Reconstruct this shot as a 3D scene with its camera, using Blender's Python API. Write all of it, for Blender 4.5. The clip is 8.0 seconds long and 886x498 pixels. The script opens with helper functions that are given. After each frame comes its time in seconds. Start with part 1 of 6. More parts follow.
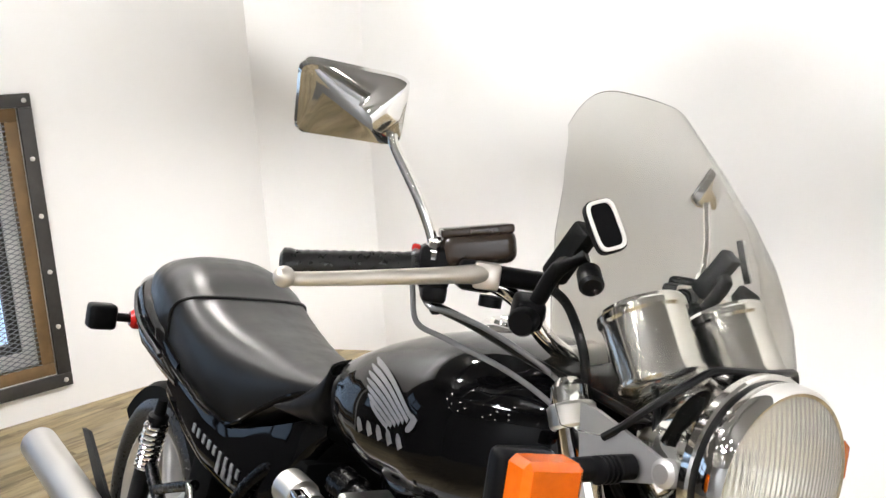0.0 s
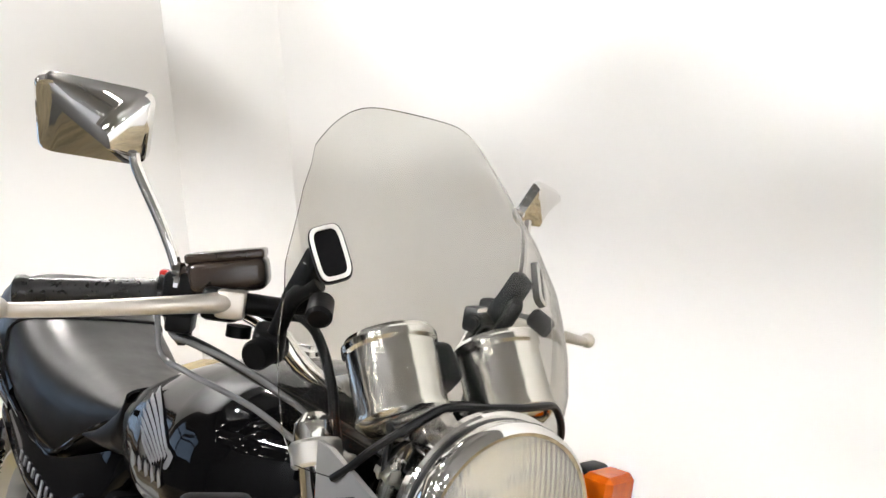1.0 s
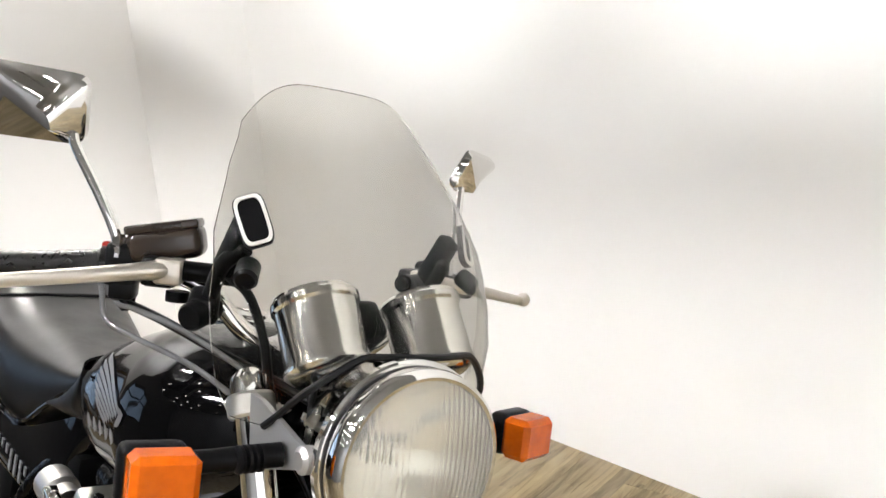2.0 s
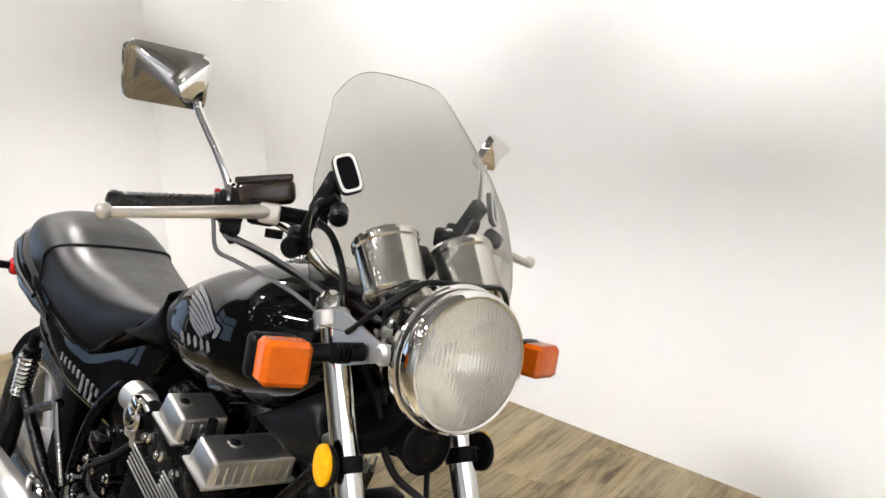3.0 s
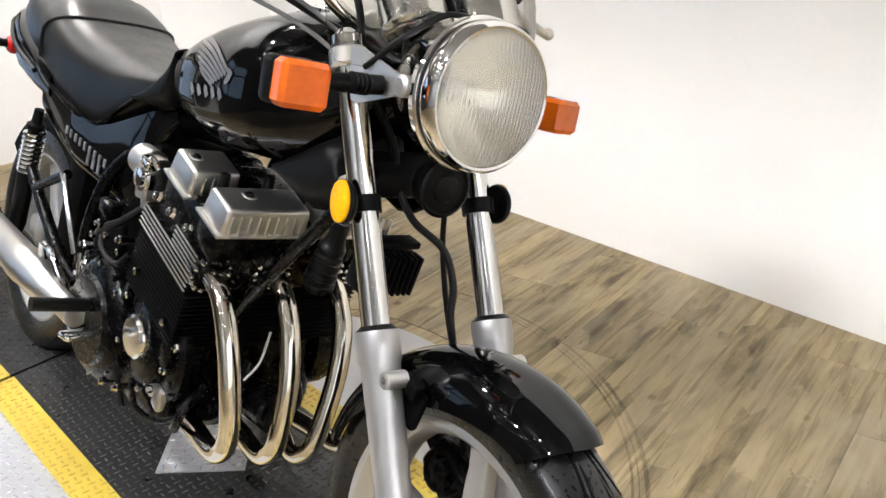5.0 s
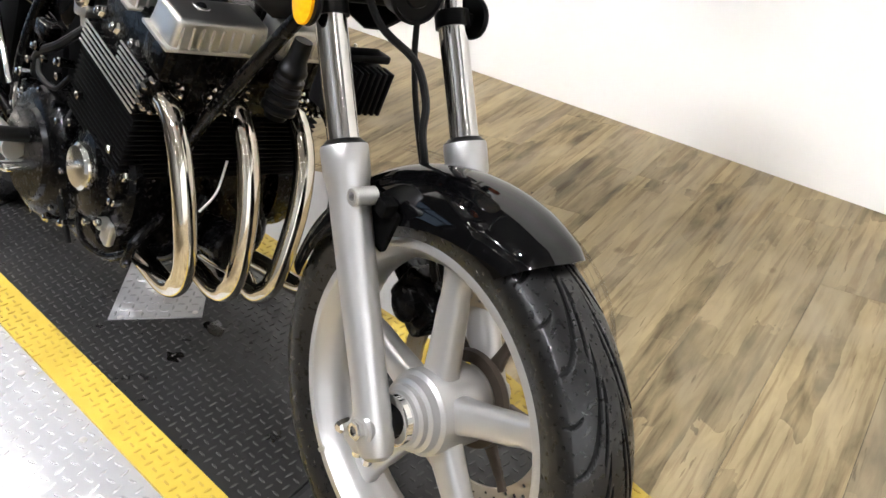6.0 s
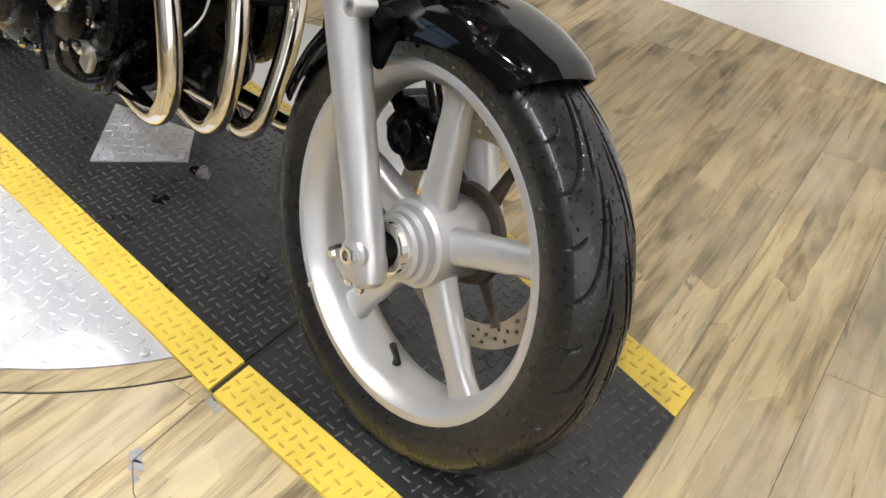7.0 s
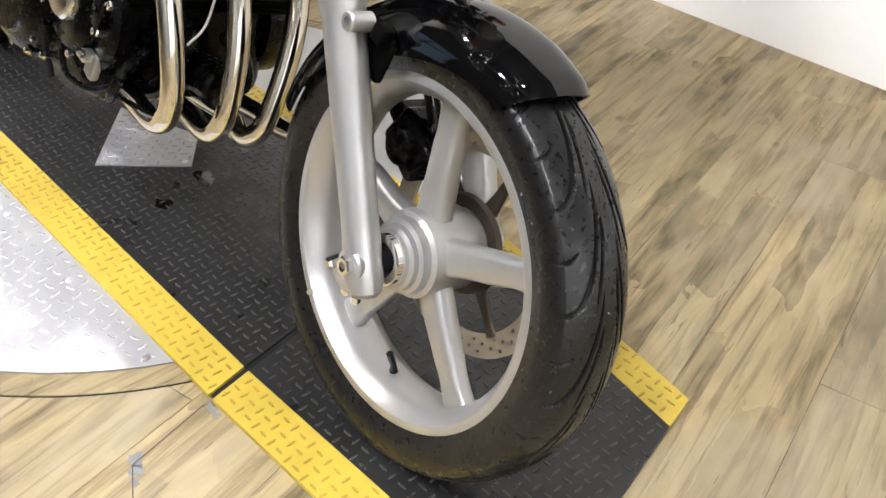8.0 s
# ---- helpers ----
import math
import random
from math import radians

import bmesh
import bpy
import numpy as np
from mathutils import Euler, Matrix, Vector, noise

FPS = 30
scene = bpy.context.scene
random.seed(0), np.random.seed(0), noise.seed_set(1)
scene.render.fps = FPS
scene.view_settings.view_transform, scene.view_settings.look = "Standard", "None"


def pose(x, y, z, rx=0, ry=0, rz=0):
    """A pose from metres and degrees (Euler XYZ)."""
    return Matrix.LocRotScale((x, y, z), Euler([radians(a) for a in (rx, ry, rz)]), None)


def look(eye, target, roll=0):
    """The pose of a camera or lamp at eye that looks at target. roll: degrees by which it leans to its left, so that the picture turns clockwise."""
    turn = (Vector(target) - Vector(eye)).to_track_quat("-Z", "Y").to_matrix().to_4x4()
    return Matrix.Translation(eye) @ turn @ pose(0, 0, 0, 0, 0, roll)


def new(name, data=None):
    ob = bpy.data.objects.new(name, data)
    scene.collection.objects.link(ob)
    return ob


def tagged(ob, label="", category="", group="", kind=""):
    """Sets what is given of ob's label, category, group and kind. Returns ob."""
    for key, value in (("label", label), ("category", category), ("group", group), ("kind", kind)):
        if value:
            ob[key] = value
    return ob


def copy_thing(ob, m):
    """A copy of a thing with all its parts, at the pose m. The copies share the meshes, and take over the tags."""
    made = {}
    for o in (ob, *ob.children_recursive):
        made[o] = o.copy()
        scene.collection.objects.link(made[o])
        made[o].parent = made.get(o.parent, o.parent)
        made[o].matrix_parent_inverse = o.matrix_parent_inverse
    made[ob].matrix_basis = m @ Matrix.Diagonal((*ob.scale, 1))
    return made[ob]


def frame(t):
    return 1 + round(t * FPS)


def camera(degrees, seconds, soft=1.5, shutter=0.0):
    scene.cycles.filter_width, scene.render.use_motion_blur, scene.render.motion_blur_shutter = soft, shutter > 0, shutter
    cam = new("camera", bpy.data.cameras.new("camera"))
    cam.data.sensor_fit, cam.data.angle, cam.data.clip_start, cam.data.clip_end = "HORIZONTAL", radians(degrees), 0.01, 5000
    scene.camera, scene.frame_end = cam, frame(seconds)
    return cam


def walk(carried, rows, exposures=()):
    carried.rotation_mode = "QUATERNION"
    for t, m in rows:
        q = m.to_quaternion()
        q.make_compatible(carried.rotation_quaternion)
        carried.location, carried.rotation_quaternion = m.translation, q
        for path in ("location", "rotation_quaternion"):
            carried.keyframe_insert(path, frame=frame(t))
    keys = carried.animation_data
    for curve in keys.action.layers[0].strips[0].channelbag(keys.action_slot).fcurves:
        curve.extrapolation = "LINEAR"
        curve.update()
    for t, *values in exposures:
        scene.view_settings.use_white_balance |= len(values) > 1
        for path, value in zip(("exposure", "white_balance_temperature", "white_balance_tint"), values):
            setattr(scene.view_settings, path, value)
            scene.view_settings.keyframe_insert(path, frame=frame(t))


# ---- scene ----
cam = camera(53.0, 8.0)
PATH = [
    (0, (0.331, -0.465, 1.299), (-1.259, 0.683, 0.908), -3.7),
    (0.5, (0.405, -0.395, 1.304), (-1.177, 0.763, 0.909), -3.7),
    (1, (0.429, -0.24, 1.295), (-1.129, 0.954, 0.911), -3.6),
    (1.2, (0.437, -0.194, 1.291), (-1.11, 1.013, 0.91), -4.2),
    (2.3, (0.585, -0.292, 1.301), (-0.931, 0.928, 0.839), -5.0),
    (2.5, (0.621, -0.366, 1.305), (-0.877, 0.885, 0.869), -4.1),
    (3, (0.685, -0.494, 1.302), (-0.794, 0.774, 0.852), -2.1),
    (3.5, (0.726, -0.551, 1.291), (-0.776, 0.681, 0.817), -1.0),
    (4, (0.733, -0.557, 1.255), (-0.748, 0.657, 0.678), -1.7),
    (4.5, (0.714, -0.547, 1.218), (-0.726, 0.662, 0.536), -1.9),
    (4.7, (0.697, -0.534, 1.198), (-0.732, 0.663, 0.473), -1.8),
    (5.8, (0.641, -0.523, 1.049), (-0.652, 0.693, 0.129), 0.9),
    (6, (0.636, -0.524, 1.042), (-0.619, 0.672, 0.044), 0.9),
    (6.5, (0.626, -0.524, 0.99), (-0.556, 0.637, -0.13), 1.7),
    (7, (0.632, -0.535, 0.951), (-0.501, 0.596, -0.249), 3.4),
    (7.5, (0.634, -0.537, 0.94), (-0.479, 0.577, -0.292), 4.5),
    (8, (0.641, -0.526, 0.973), (-0.5, 0.59, -0.232), 3.5),
]
walk(cam, [(t, look(eye, target, roll)) for t, eye, target, roll in PATH], exposures=((0, 0.0), (1.2, 0.0), (2.5, -0.15), (4.2, -0.15), (5.8, 0.0), (8, 0.0)))

# ---- world and lamps ----
world = bpy.data.worlds.new("daylight")
scene.world = world
world.use_nodes = True
wn, wl = world.node_tree.nodes, world.node_tree.links
sky = wn.new("ShaderNodeTexSky")
sky.sky_type, sky.sun_disc, sky.sun_elevation, sky.sun_rotation = "NISHITA", False, radians(35), radians(120)
wl.new(sky.outputs[0], wn["Background"].inputs[0])
wn["Background"].inputs[1].default_value = 0.12
scene.view_settings.exposure = 0.0

# Room in plan: long wall behind the motorcycle, end wall with the caged window, cut corner between them.
WALL_Y, NEAR_Y, FAR_X, CEIL, FLOOR = 1.68, -5.2, 5.4, 3.3, 0.017
LEAN = 15.5


# track spots on the camera's side, thrown low on the motorcycle; added fill strips close to the walls, thrown high
SPOTS = [(2.3, -1.3), (1.4, -2.0), (0.4, -1.4), (-0.6, -2.1), (-1.5, -1.3), (-2.5, -2.0)]
BACK_FILL_SPOTS = [(-2.7, 0.7), (-2.3, -0.7)]  # added for highlights, from behind the motorcycle on to seat and tank
HIGH_FILL_SPOTS = [(-2.5, -1.9), (-1.2, -1.9), (0.1, -1.9), (1.4, -1.9), (2.7, -1.9)]  # added fill, thrown high on the long wall
# added strip lamps, unseen, that brighten the walls: place, aim, length, watts, beam in degrees; one washes the end
# wall, three throw a low band of light across the room
FILL_STRIPS = [((-2.75, 0.15, CEIL - 0.09), (-3.5, 0.07, 2.60), 1.8, 27, 84), ((1.2, -2.35, CEIL - 0.09), (1.2, WALL_Y, 0.28), 7.6, 28.5, 21), ((-0.9, 0.15, CEIL - 0.09), (-3.5, 0.15, 0.28), 2.6, 6.6, 24), ((-1.65, -0.90, CEIL - 0.09), (-3.4, 1.48, 0.28), 1.3, 3.6, 24)]
ROOM_FILL_SPOTS = [(3.9, -0.6), (3.7, -2.8), (1.6, -3.6)]  # added fill, these light the other side of the room for the chrome
FAR_BULBS = [(-2.6, -3.2), (-2.2, -4.2), (-1.6, -3.4), (-1.2, -4.4), (-0.7, -3.6), (-3.0, -4.0), (-2.9, -2.6), (-0.2, -4.5), (0.3, -3.0), (0.7, -4.0), (-0.4, -2.9), (-1.9, -2.7)]


def spot_lamp(place, target, energy, size, blend, colour):
    data = bpy.data.lights.new("spot_lamp", "SPOT")
    data.energy, data.spot_size, data.spot_blend, data.shadow_soft_size, data.color = energy, radians(size), blend, 0.05, colour
    new("spot_lamp", data).matrix_world = look(place, target)


for lx, ly in SPOTS:
    spot_lamp((lx, ly, CEIL - 0.17), (lx * 0.8 - 0.2, -0.22, 0.0), 545, 40, 0.7, (0.96, 0.97, 1.04))
for lx, ly in BACK_FILL_SPOTS:
    spot_lamp((lx, ly, CEIL - 0.17), (-0.95, 0.0, 0.8), 240, 42, 0.8, (1.0, 0.96, 0.90))
for lx, ly in HIGH_FILL_SPOTS:
    spot_lamp((lx, ly, CEIL - 0.17), (lx, WALL_Y, 3.15), 725, 66, 0.24, (0.985, 0.98, 0.985))
for place, target, length, watts, beam in FILL_STRIPS:
    data = bpy.data.lights.new("fill_strip", "AREA")
    data.shape, data.size, data.size_y, data.energy, data.spread, data.color = "RECTANGLE", length, 0.07, watts, radians(beam), (0.985, 0.975, 0.99)
    new("fill_strip", data).matrix_world = look(place, target)
for lx, ly in ROOM_FILL_SPOTS:
    data = bpy.data.lights.new("spot_lamp", "AREA")
    data.shape, data.size, data.energy, data.color = "DISK", 0.11, 150, (0.93, 0.975, 1.07)
    new("spot_lamp", data).matrix_world = look((lx, ly, CEIL - 0.21), (FAR_X, ly - 0.3, 1.2) if lx > 2 else (lx + 0.5, NEAR_Y, 1.2))


# ---- materials ----
def material(name, base, rough=0.5, metal=0.0, coat=0.0, noise_scale=0.0, noise_amount=0.0, bump=0.0, bump_scale=0.0, rough_amount=0.0, transmission=0.0, ior=1.45, alpha_mix=0.0, specular=0.5):
    m = bpy.data.materials.new(name)
    m.use_nodes = True
    n, l = m.node_tree.nodes, m.node_tree.links
    b = n["Principled BSDF"]
    b.inputs["Base Color"].default_value = (*base, 1)
    b.inputs["Roughness"].default_value = rough
    b.inputs["Metallic"].default_value = metal
    b.inputs["Coat Weight"].default_value = coat
    b.inputs["Coat Roughness"].default_value = 0.03
    b.inputs["Transmission Weight"].default_value = transmission
    b.inputs["IOR"].default_value = ior
    b.inputs["Specular IOR Level"].default_value = specular
    co = n.new("ShaderNodeTexCoord")
    if noise_scale:
        big = n.new("ShaderNodeTexNoise")
        big.inputs["Scale"].default_value, big.inputs["Detail"].default_value = noise_scale, 6
        l.new(co.outputs["Object"], big.inputs["Vector"])
        ramp = n.new("ShaderNodeMixRGB")
        ramp.blend_type = "MIX"
        ramp.inputs[1].default_value = (*[v * (1 - noise_amount) for v in base], 1)
        ramp.inputs[2].default_value = (*[min(1, v * (1 + noise_amount)) for v in base], 1)
        l.new(big.outputs[0], ramp.inputs[0])
        l.new(ramp.outputs[0], b.inputs["Base Color"])
        if rough_amount:
            mr = n.new("ShaderNodeMapRange")
            mr.inputs[1].default_value, mr.inputs[2].default_value = 0.3, 0.7
            mr.inputs[3].default_value, mr.inputs[4].default_value = max(0.02, rough - rough_amount), rough + rough_amount
            fine = n.new("ShaderNodeTexNoise")
            fine.inputs["Scale"].default_value, fine.inputs["Detail"].default_value = noise_scale * 6, 4
            l.new(co.outputs["Object"], fine.inputs["Vector"])
            l.new(fine.outputs[0], mr.inputs[0])
            l.new(mr.outputs[0], b.inputs["Roughness"])
    if bump:
        tex = n.new("ShaderNodeTexNoise")
        tex.inputs["Scale"].default_value, tex.inputs["Detail"].default_value = bump_scale, 5
        l.new(co.outputs["Object"], tex.inputs["Vector"])
        bp = n.new("ShaderNodeBump")
        bp.inputs["Strength"].default_value, bp.inputs["Distance"].default_value = bump, 0.001
        l.new(tex.outputs[0], bp.inputs["Height"])
        l.new(bp.outputs[0], b.inputs["Normal"])
    return m


BLACK = material("black_lacquer", (0.0018, 0.0018, 0.0020), 0.06, coat=0.32, noise_scale=5, noise_amount=0.3, specular=0.12)
CHROME = material("chrome", (0.80, 0.79, 0.77), 0.06, metal=1.0, noise_scale=8, noise_amount=0.05)
CHROME_WARM = material("header_chrome", (0.74, 0.69, 0.60), 0.09, metal=1.0, noise_scale=6, noise_amount=0.18)
SILVER = material("silver_paint", (0.455, 0.45, 0.44), 0.32, metal=0.75, noise_scale=18, noise_amount=0.07, rough_amount=0.03)
ALLOY = material("cast_alloy", (0.66, 0.645, 0.62), 0.36, metal=1.0, noise_scale=9, noise_amount=0.07, bump=0.02, bump_scale=300)
RUBBER = material("tyre_rubber", (0.0056, 0.0055, 0.0054), 0.32, noise_scale=24, noise_amount=0.35, rough_amount=0.1, bump=0.10, bump_scale=180, specular=0.5)
HOSE = material("black_hose", (0.003, 0.003, 0.003), 0.38, noise_scale=30, noise_amount=0.3, specular=0.25)
PLASTIC = material("black_plastic", (0.0030, 0.0030, 0.0033), 0.40, noise_scale=30, noise_amount=0.25, bump=0.15, bump_scale=500, specular=0.13)
ENGINE = material("black_engine_enamel", (0.0011, 0.0011, 0.0012), 0.24, noise_scale=20, noise_amount=0.5, rough_amount=0.08, bump=0.08, bump_scale=160, specular=0.2)
GREY_PANEL = material("dark_grey_panel", (0.0032, 0.0032, 0.0034), 0.45, noise_scale=15, noise_amount=0.2, specular=0.15)
VINYL = material("seat_vinyl", (0.0030, 0.0028, 0.0026), 0.32, noise_scale=7, noise_amount=0.5, rough_amount=0.04, bump=0.03, bump_scale=520, specular=0.55)
AMBER = material("amber_lens", (0.93, 0.135, 0.006), 0.12, noise_scale=55, noise_amount=0.45, specular=0.4, bump=0.3, bump_scale=90, transmission=0.25)
AMBER_DEEP = material("amber_reflector", (0.78, 0.36, 0.006), 0.22, noise_scale=120, noise_amount=0.35, specular=0.3, bump=0.4, bump_scale=200)
RED = material("red_lens", (0.42, 0.012, 0.008), 0.25, coat=0.3, noise_scale=40, noise_amount=0.2)
GLASS = material("clear_glass", (0.96, 0.96, 0.93), 0.03, transmission=1.0, bump=0.12, bump_scale=30)
ACRYLIC = material("tinted_acrylic", (0.865, 0.86, 0.83), 0.015, transmission=1.0, ior=1.2)
MIRROR = material("mirror_glass", (0.85, 0.86, 0.87), 0.02, metal=1.0)
REFLECTOR = material("lamp_reflector", (0.94, 0.92, 0.87), 0.10, metal=1.0)
DECAL = material("silver_decal", (0.14, 0.14, 0.145), 0.35, metal=0.3, noise_scale=60, noise_amount=0.1)
WHITE_RUBBER = material("pale_gasket", (0.72, 0.71, 0.68), 0.5)
# lug colours hold wear plus painted light: highlights on black, shadow on yellow
LUG_BLACK = material("worn_glint_black_lug", (0.058, 0.056, 0.054), 0.34, metal=0.3, noise_scale=9, noise_amount=0.7, rough_amount=0.12)
LUG_YELLOW = material("worn_shaded_yellow_lug", (0.345, 0.235, 0.033), 0.46, noise_scale=11, noise_amount=0.5)
PLATE_BLACK = material("black_tread_plate", (0.0128, 0.0124, 0.012), 0.40, metal=0.15, noise_scale=4, noise_amount=0.65, rough_amount=0.14, bump=0.25, bump_scale=90)
PLATE_YELLOW = material("yellow_safety_paint", (0.455, 0.33, 0.042), 0.48, noise_scale=9, noise_amount=0.25, rough_amount=0.12, bump=0.2, bump_scale=120)
PLATE_SILVER = material("aluminium_tread_plate", (0.41, 0.41, 0.42), 0.34, metal=0.4, noise_scale=5, noise_amount=0.05, rough_amount=0.04)
WALL = material("painted_wall", (0.795, 0.782, 0.76), 0.55, noise_scale=1.6, noise_amount=0.035, bump=0.12, bump_scale=160)
DARK_WALL = material("charcoal_wall_paint", (0.07, 0.066, 0.062), 0.6, noise_scale=1.5, noise_amount=0.15, bump=0.1, bump_scale=120)
GREY_WALL = material("grey_wall_paint", (0.17, 0.168, 0.165), 0.6, noise_scale=1.5, noise_amount=0.12, bump=0.1, bump_scale=120)
CEILING = material("dark_ceiling_paint", (0.17, 0.167, 0.163), 0.7, noise_scale=2, noise_amount=0.03)
STEEL_DARK = material("dark_weathered_steel", (0.05, 0.047, 0.044), 0.5, metal=0.5, noise_scale=9, noise_amount=0.4, rough_amount=0.1)
OLD_WOOD = material("old_wood_lining", (0.14, 0.085, 0.035), 0.65, noise_scale=14, noise_amount=0.5, bump=0.4, bump_scale=90)
MESH_STEEL = material("galvanised_mesh", (0.30, 0.31, 0.32), 0.4, metal=0.8, noise_scale=12, noise_amount=0.25)
# pale share in the lamp glass stands in for light off its bowl
LENS = material("milky_lens_glass", (0.97, 0.955, 0.91), 0.02, transmission=0.82, noise_scale=30, noise_amount=0.05, coat=0.5)
CABLE_GREY = material("grey_cable_sheath", (0.13, 0.13, 0.132), 0.25, noise_scale=30, noise_amount=0.3)
# lighter than its plate, highlights on the lugs put into the colour
LUG_SILVER = material("bright_silver_lug", (0.85, 0.85, 0.86), 0.24, metal=0.6)
SATIN = material("satin_chrome", (0.80, 0.79, 0.77), 0.15, metal=1.0, noise_scale=7, noise_amount=0.05)
SEAM = material("brown_seam", (0.07, 0.055, 0.04), 0.7)
# darker black for the tread channels, recess shade put into the colour
GROOVE = material("shaded_groove_rubber", (0.0030, 0.0030, 0.0030), 0.6, specular=0.2)
SMOKED = material("smoked_reservoir_plastic", (0.020, 0.013, 0.009), 0.22, noise_scale=25, noise_amount=0.4, specular=0.55)
DULL = material("dull_black_enamel", (0.0018, 0.0018, 0.0018), 0.6, specular=0.06, noise_scale=20, noise_amount=0.4)
DISC_STEEL = material("used_brake_steel", (0.50, 0.455, 0.38), 0.38, metal=1.0, noise_scale=30, noise_amount=0.12)
CARRIER = material("dark_bronze_carrier", (0.05, 0.038, 0.028), 0.42, metal=0.6, noise_scale=30, noise_amount=0.3)
LEVER = material("worn_lever_alloy", (0.60, 0.56, 0.50), 0.40, metal=0.85, noise_scale=14, noise_amount=0.15, rough_amount=0.06)
FILLER = material("grey_floor_filler", (0.19, 0.19, 0.195), 0.6, noise_scale=60, noise_amount=0.35)
# vertical flutes on the lamp glass
ln, ll = LENS.node_tree.nodes, LENS.node_tree.links
flutes, flute_bump, flute_co = ln.new("ShaderNodeTexWave"), ln.new("ShaderNodeBump"), ln.new("ShaderNodeTexCoord")
flutes.bands_direction, flutes.wave_profile = "Y", "SIN"
flutes.inputs["Scale"].default_value, flutes.inputs["Distortion"].default_value = 48.0, 0.0
flute_bump.inputs["Strength"].default_value, flute_bump.inputs["Distance"].default_value = 0.48, 0.0009
ll.new(flute_co.outputs["Object"], flutes.inputs["Vector"])
ll.new(flutes.outputs["Fac"], flute_bump.inputs["Height"])
ll.new(flute_bump.outputs[0], ln["Principled BSDF"].inputs["Normal"])
GAP = material("dark_gap", (0.008, 0.008, 0.008), 0.9)


def wood_material():
    """Washed pine boards: grain along y, tone by board, knots and grey wear."""
    m = bpy.data.materials.new("washed_pine_board")
    m.use_nodes = True
    n, l = m.node_tree.nodes, m.node_tree.links
    b = n["Principled BSDF"]
    co, info = n.new("ShaderNodeTexCoord"), n.new("ShaderNodeObjectInfo")
    shift = n.new("ShaderNodeVectorMath")
    shift.operation = "SCALE"
    shift.inputs[0].default_value = (37.0, 53.0, 11.0)
    l.new(info.outputs["Random"], shift.inputs["Scale"])
    add = n.new("ShaderNodeVectorMath")
    l.new(co.outputs["Object"], add.inputs[0])
    l.new(shift.outputs[0], add.inputs[1])

    def stretched(sx, sy, scale, detail, rough=0.55):
        mp = n.new("ShaderNodeMapping")
        mp.inputs["Scale"].default_value = (sx, sy, 1)
        tx = n.new("ShaderNodeTexNoise")
        tx.inputs["Scale"].default_value, tx.inputs["Detail"].default_value, tx.inputs["Roughness"].default_value = scale, detail, rough
        tx.inputs["Distortion"].default_value = 0.6
        l.new(add.outputs[0], mp.inputs[0])
        l.new(mp.outputs[0], tx.inputs["Vector"])
        return tx

    broad, grain, patch = stretched(1, 0.20, 22, 6), stretched(1, 0.05, 70, 6), stretched(1, 0.35, 6, 4)
    ramp = n.new("ShaderNodeValToRGB")
    e = ramp.color_ramp.elements
    e[0].position, e[0].color = 0.28, (0.088, 0.065, 0.033, 1)
    e[1].position, e[1].color = 0.68, (0.40, 0.318, 0.185, 1)
    mid = ramp.color_ramp.elements.new(0.45)
    mid.color = (0.262, 0.208, 0.119, 1)
    # printed strips inside each board, with ragged ends and a tone of their own
    sep = n.new("ShaderNodeSeparateXYZ")
    l.new(add.outputs[0], sep.inputs[0])

    def calc(op, a, b):
        q = n.new("ShaderNodeMath")
        q.operation = op
        for k, v in enumerate((a, b)):
            if isinstance(v, (int, float)):
                q.inputs[k].default_value = v
            else:
                l.new(v, q.inputs[k])
        return q.outputs[0]

    wob = stretched(1, 0.5, 16, 3)
    strip = calc("FLOOR", calc("ADD", calc("MULTIPLY", sep.outputs[0], 19.0), calc("MULTIPLY", wob.outputs[0], 0.45)), 0)
    first = n.new("ShaderNodeTexWhiteNoise")
    first.noise_dimensions = "1D"
    l.new(strip, first.inputs["W"])
    run = calc("ADD", calc("MULTIPLY", sep.outputs[1], 2.6), calc("ADD", calc("MULTIPLY", first.outputs[0], 9.0), calc("MULTIPLY", wob.outputs[0], 0.7)))
    cell = n.new("ShaderNodeCombineXYZ")
    l.new(strip, cell.inputs[0])
    l.new(calc("FLOOR", run, 0), cell.inputs[1])
    second = n.new("ShaderNodeTexWhiteNoise")
    second.noise_dimensions = "2D"
    l.new(cell.outputs[0], second.inputs["Vector"])
    l.new(calc("ADD", calc("MULTIPLY", broad.outputs[0], 0.76), calc("MULTIPLY", second.outputs[0], 0.22)), ramp.inputs[0])
    fine = n.new("ShaderNodeMixRGB")
    fine.blend_type = "MULTIPLY"
    fine.inputs[0].default_value = 0.6
    r2 = n.new("ShaderNodeValToRGB")
    r2.color_ramp.elements[0].position, r2.color_ramp.elements[0].color = 0.36, (0.42, 0.36, 0.31, 1)
    r2.color_ramp.elements[1].position, r2.color_ramp.elements[1].color = 0.50, (1, 1, 1, 1)
    l.new(grain.outputs[0], r2.inputs[0])
    l.new(ramp.outputs[0], fine.inputs[1])
    l.new(r2.outputs[0], fine.inputs[2])
    grey = n.new("ShaderNodeMixRGB")
    grey.inputs[2].default_value = (0.36, 0.303, 0.212, 1)
    r3 = n.new("ShaderNodeValToRGB")
    r3.color_ramp.elements[0].position, r3.color_ramp.elements[0].color = 0.45, (0, 0, 0, 1)
    r3.color_ramp.elements[1].position, r3.color_ramp.elements[1].color = 0.72, (0.75, 0.75, 0.75, 1)
    l.new(patch.outputs[0], r3.inputs[0])
    l.new(r3.outputs[0], grey.inputs[0])
    l.new(fine.outputs[0], grey.inputs[1])
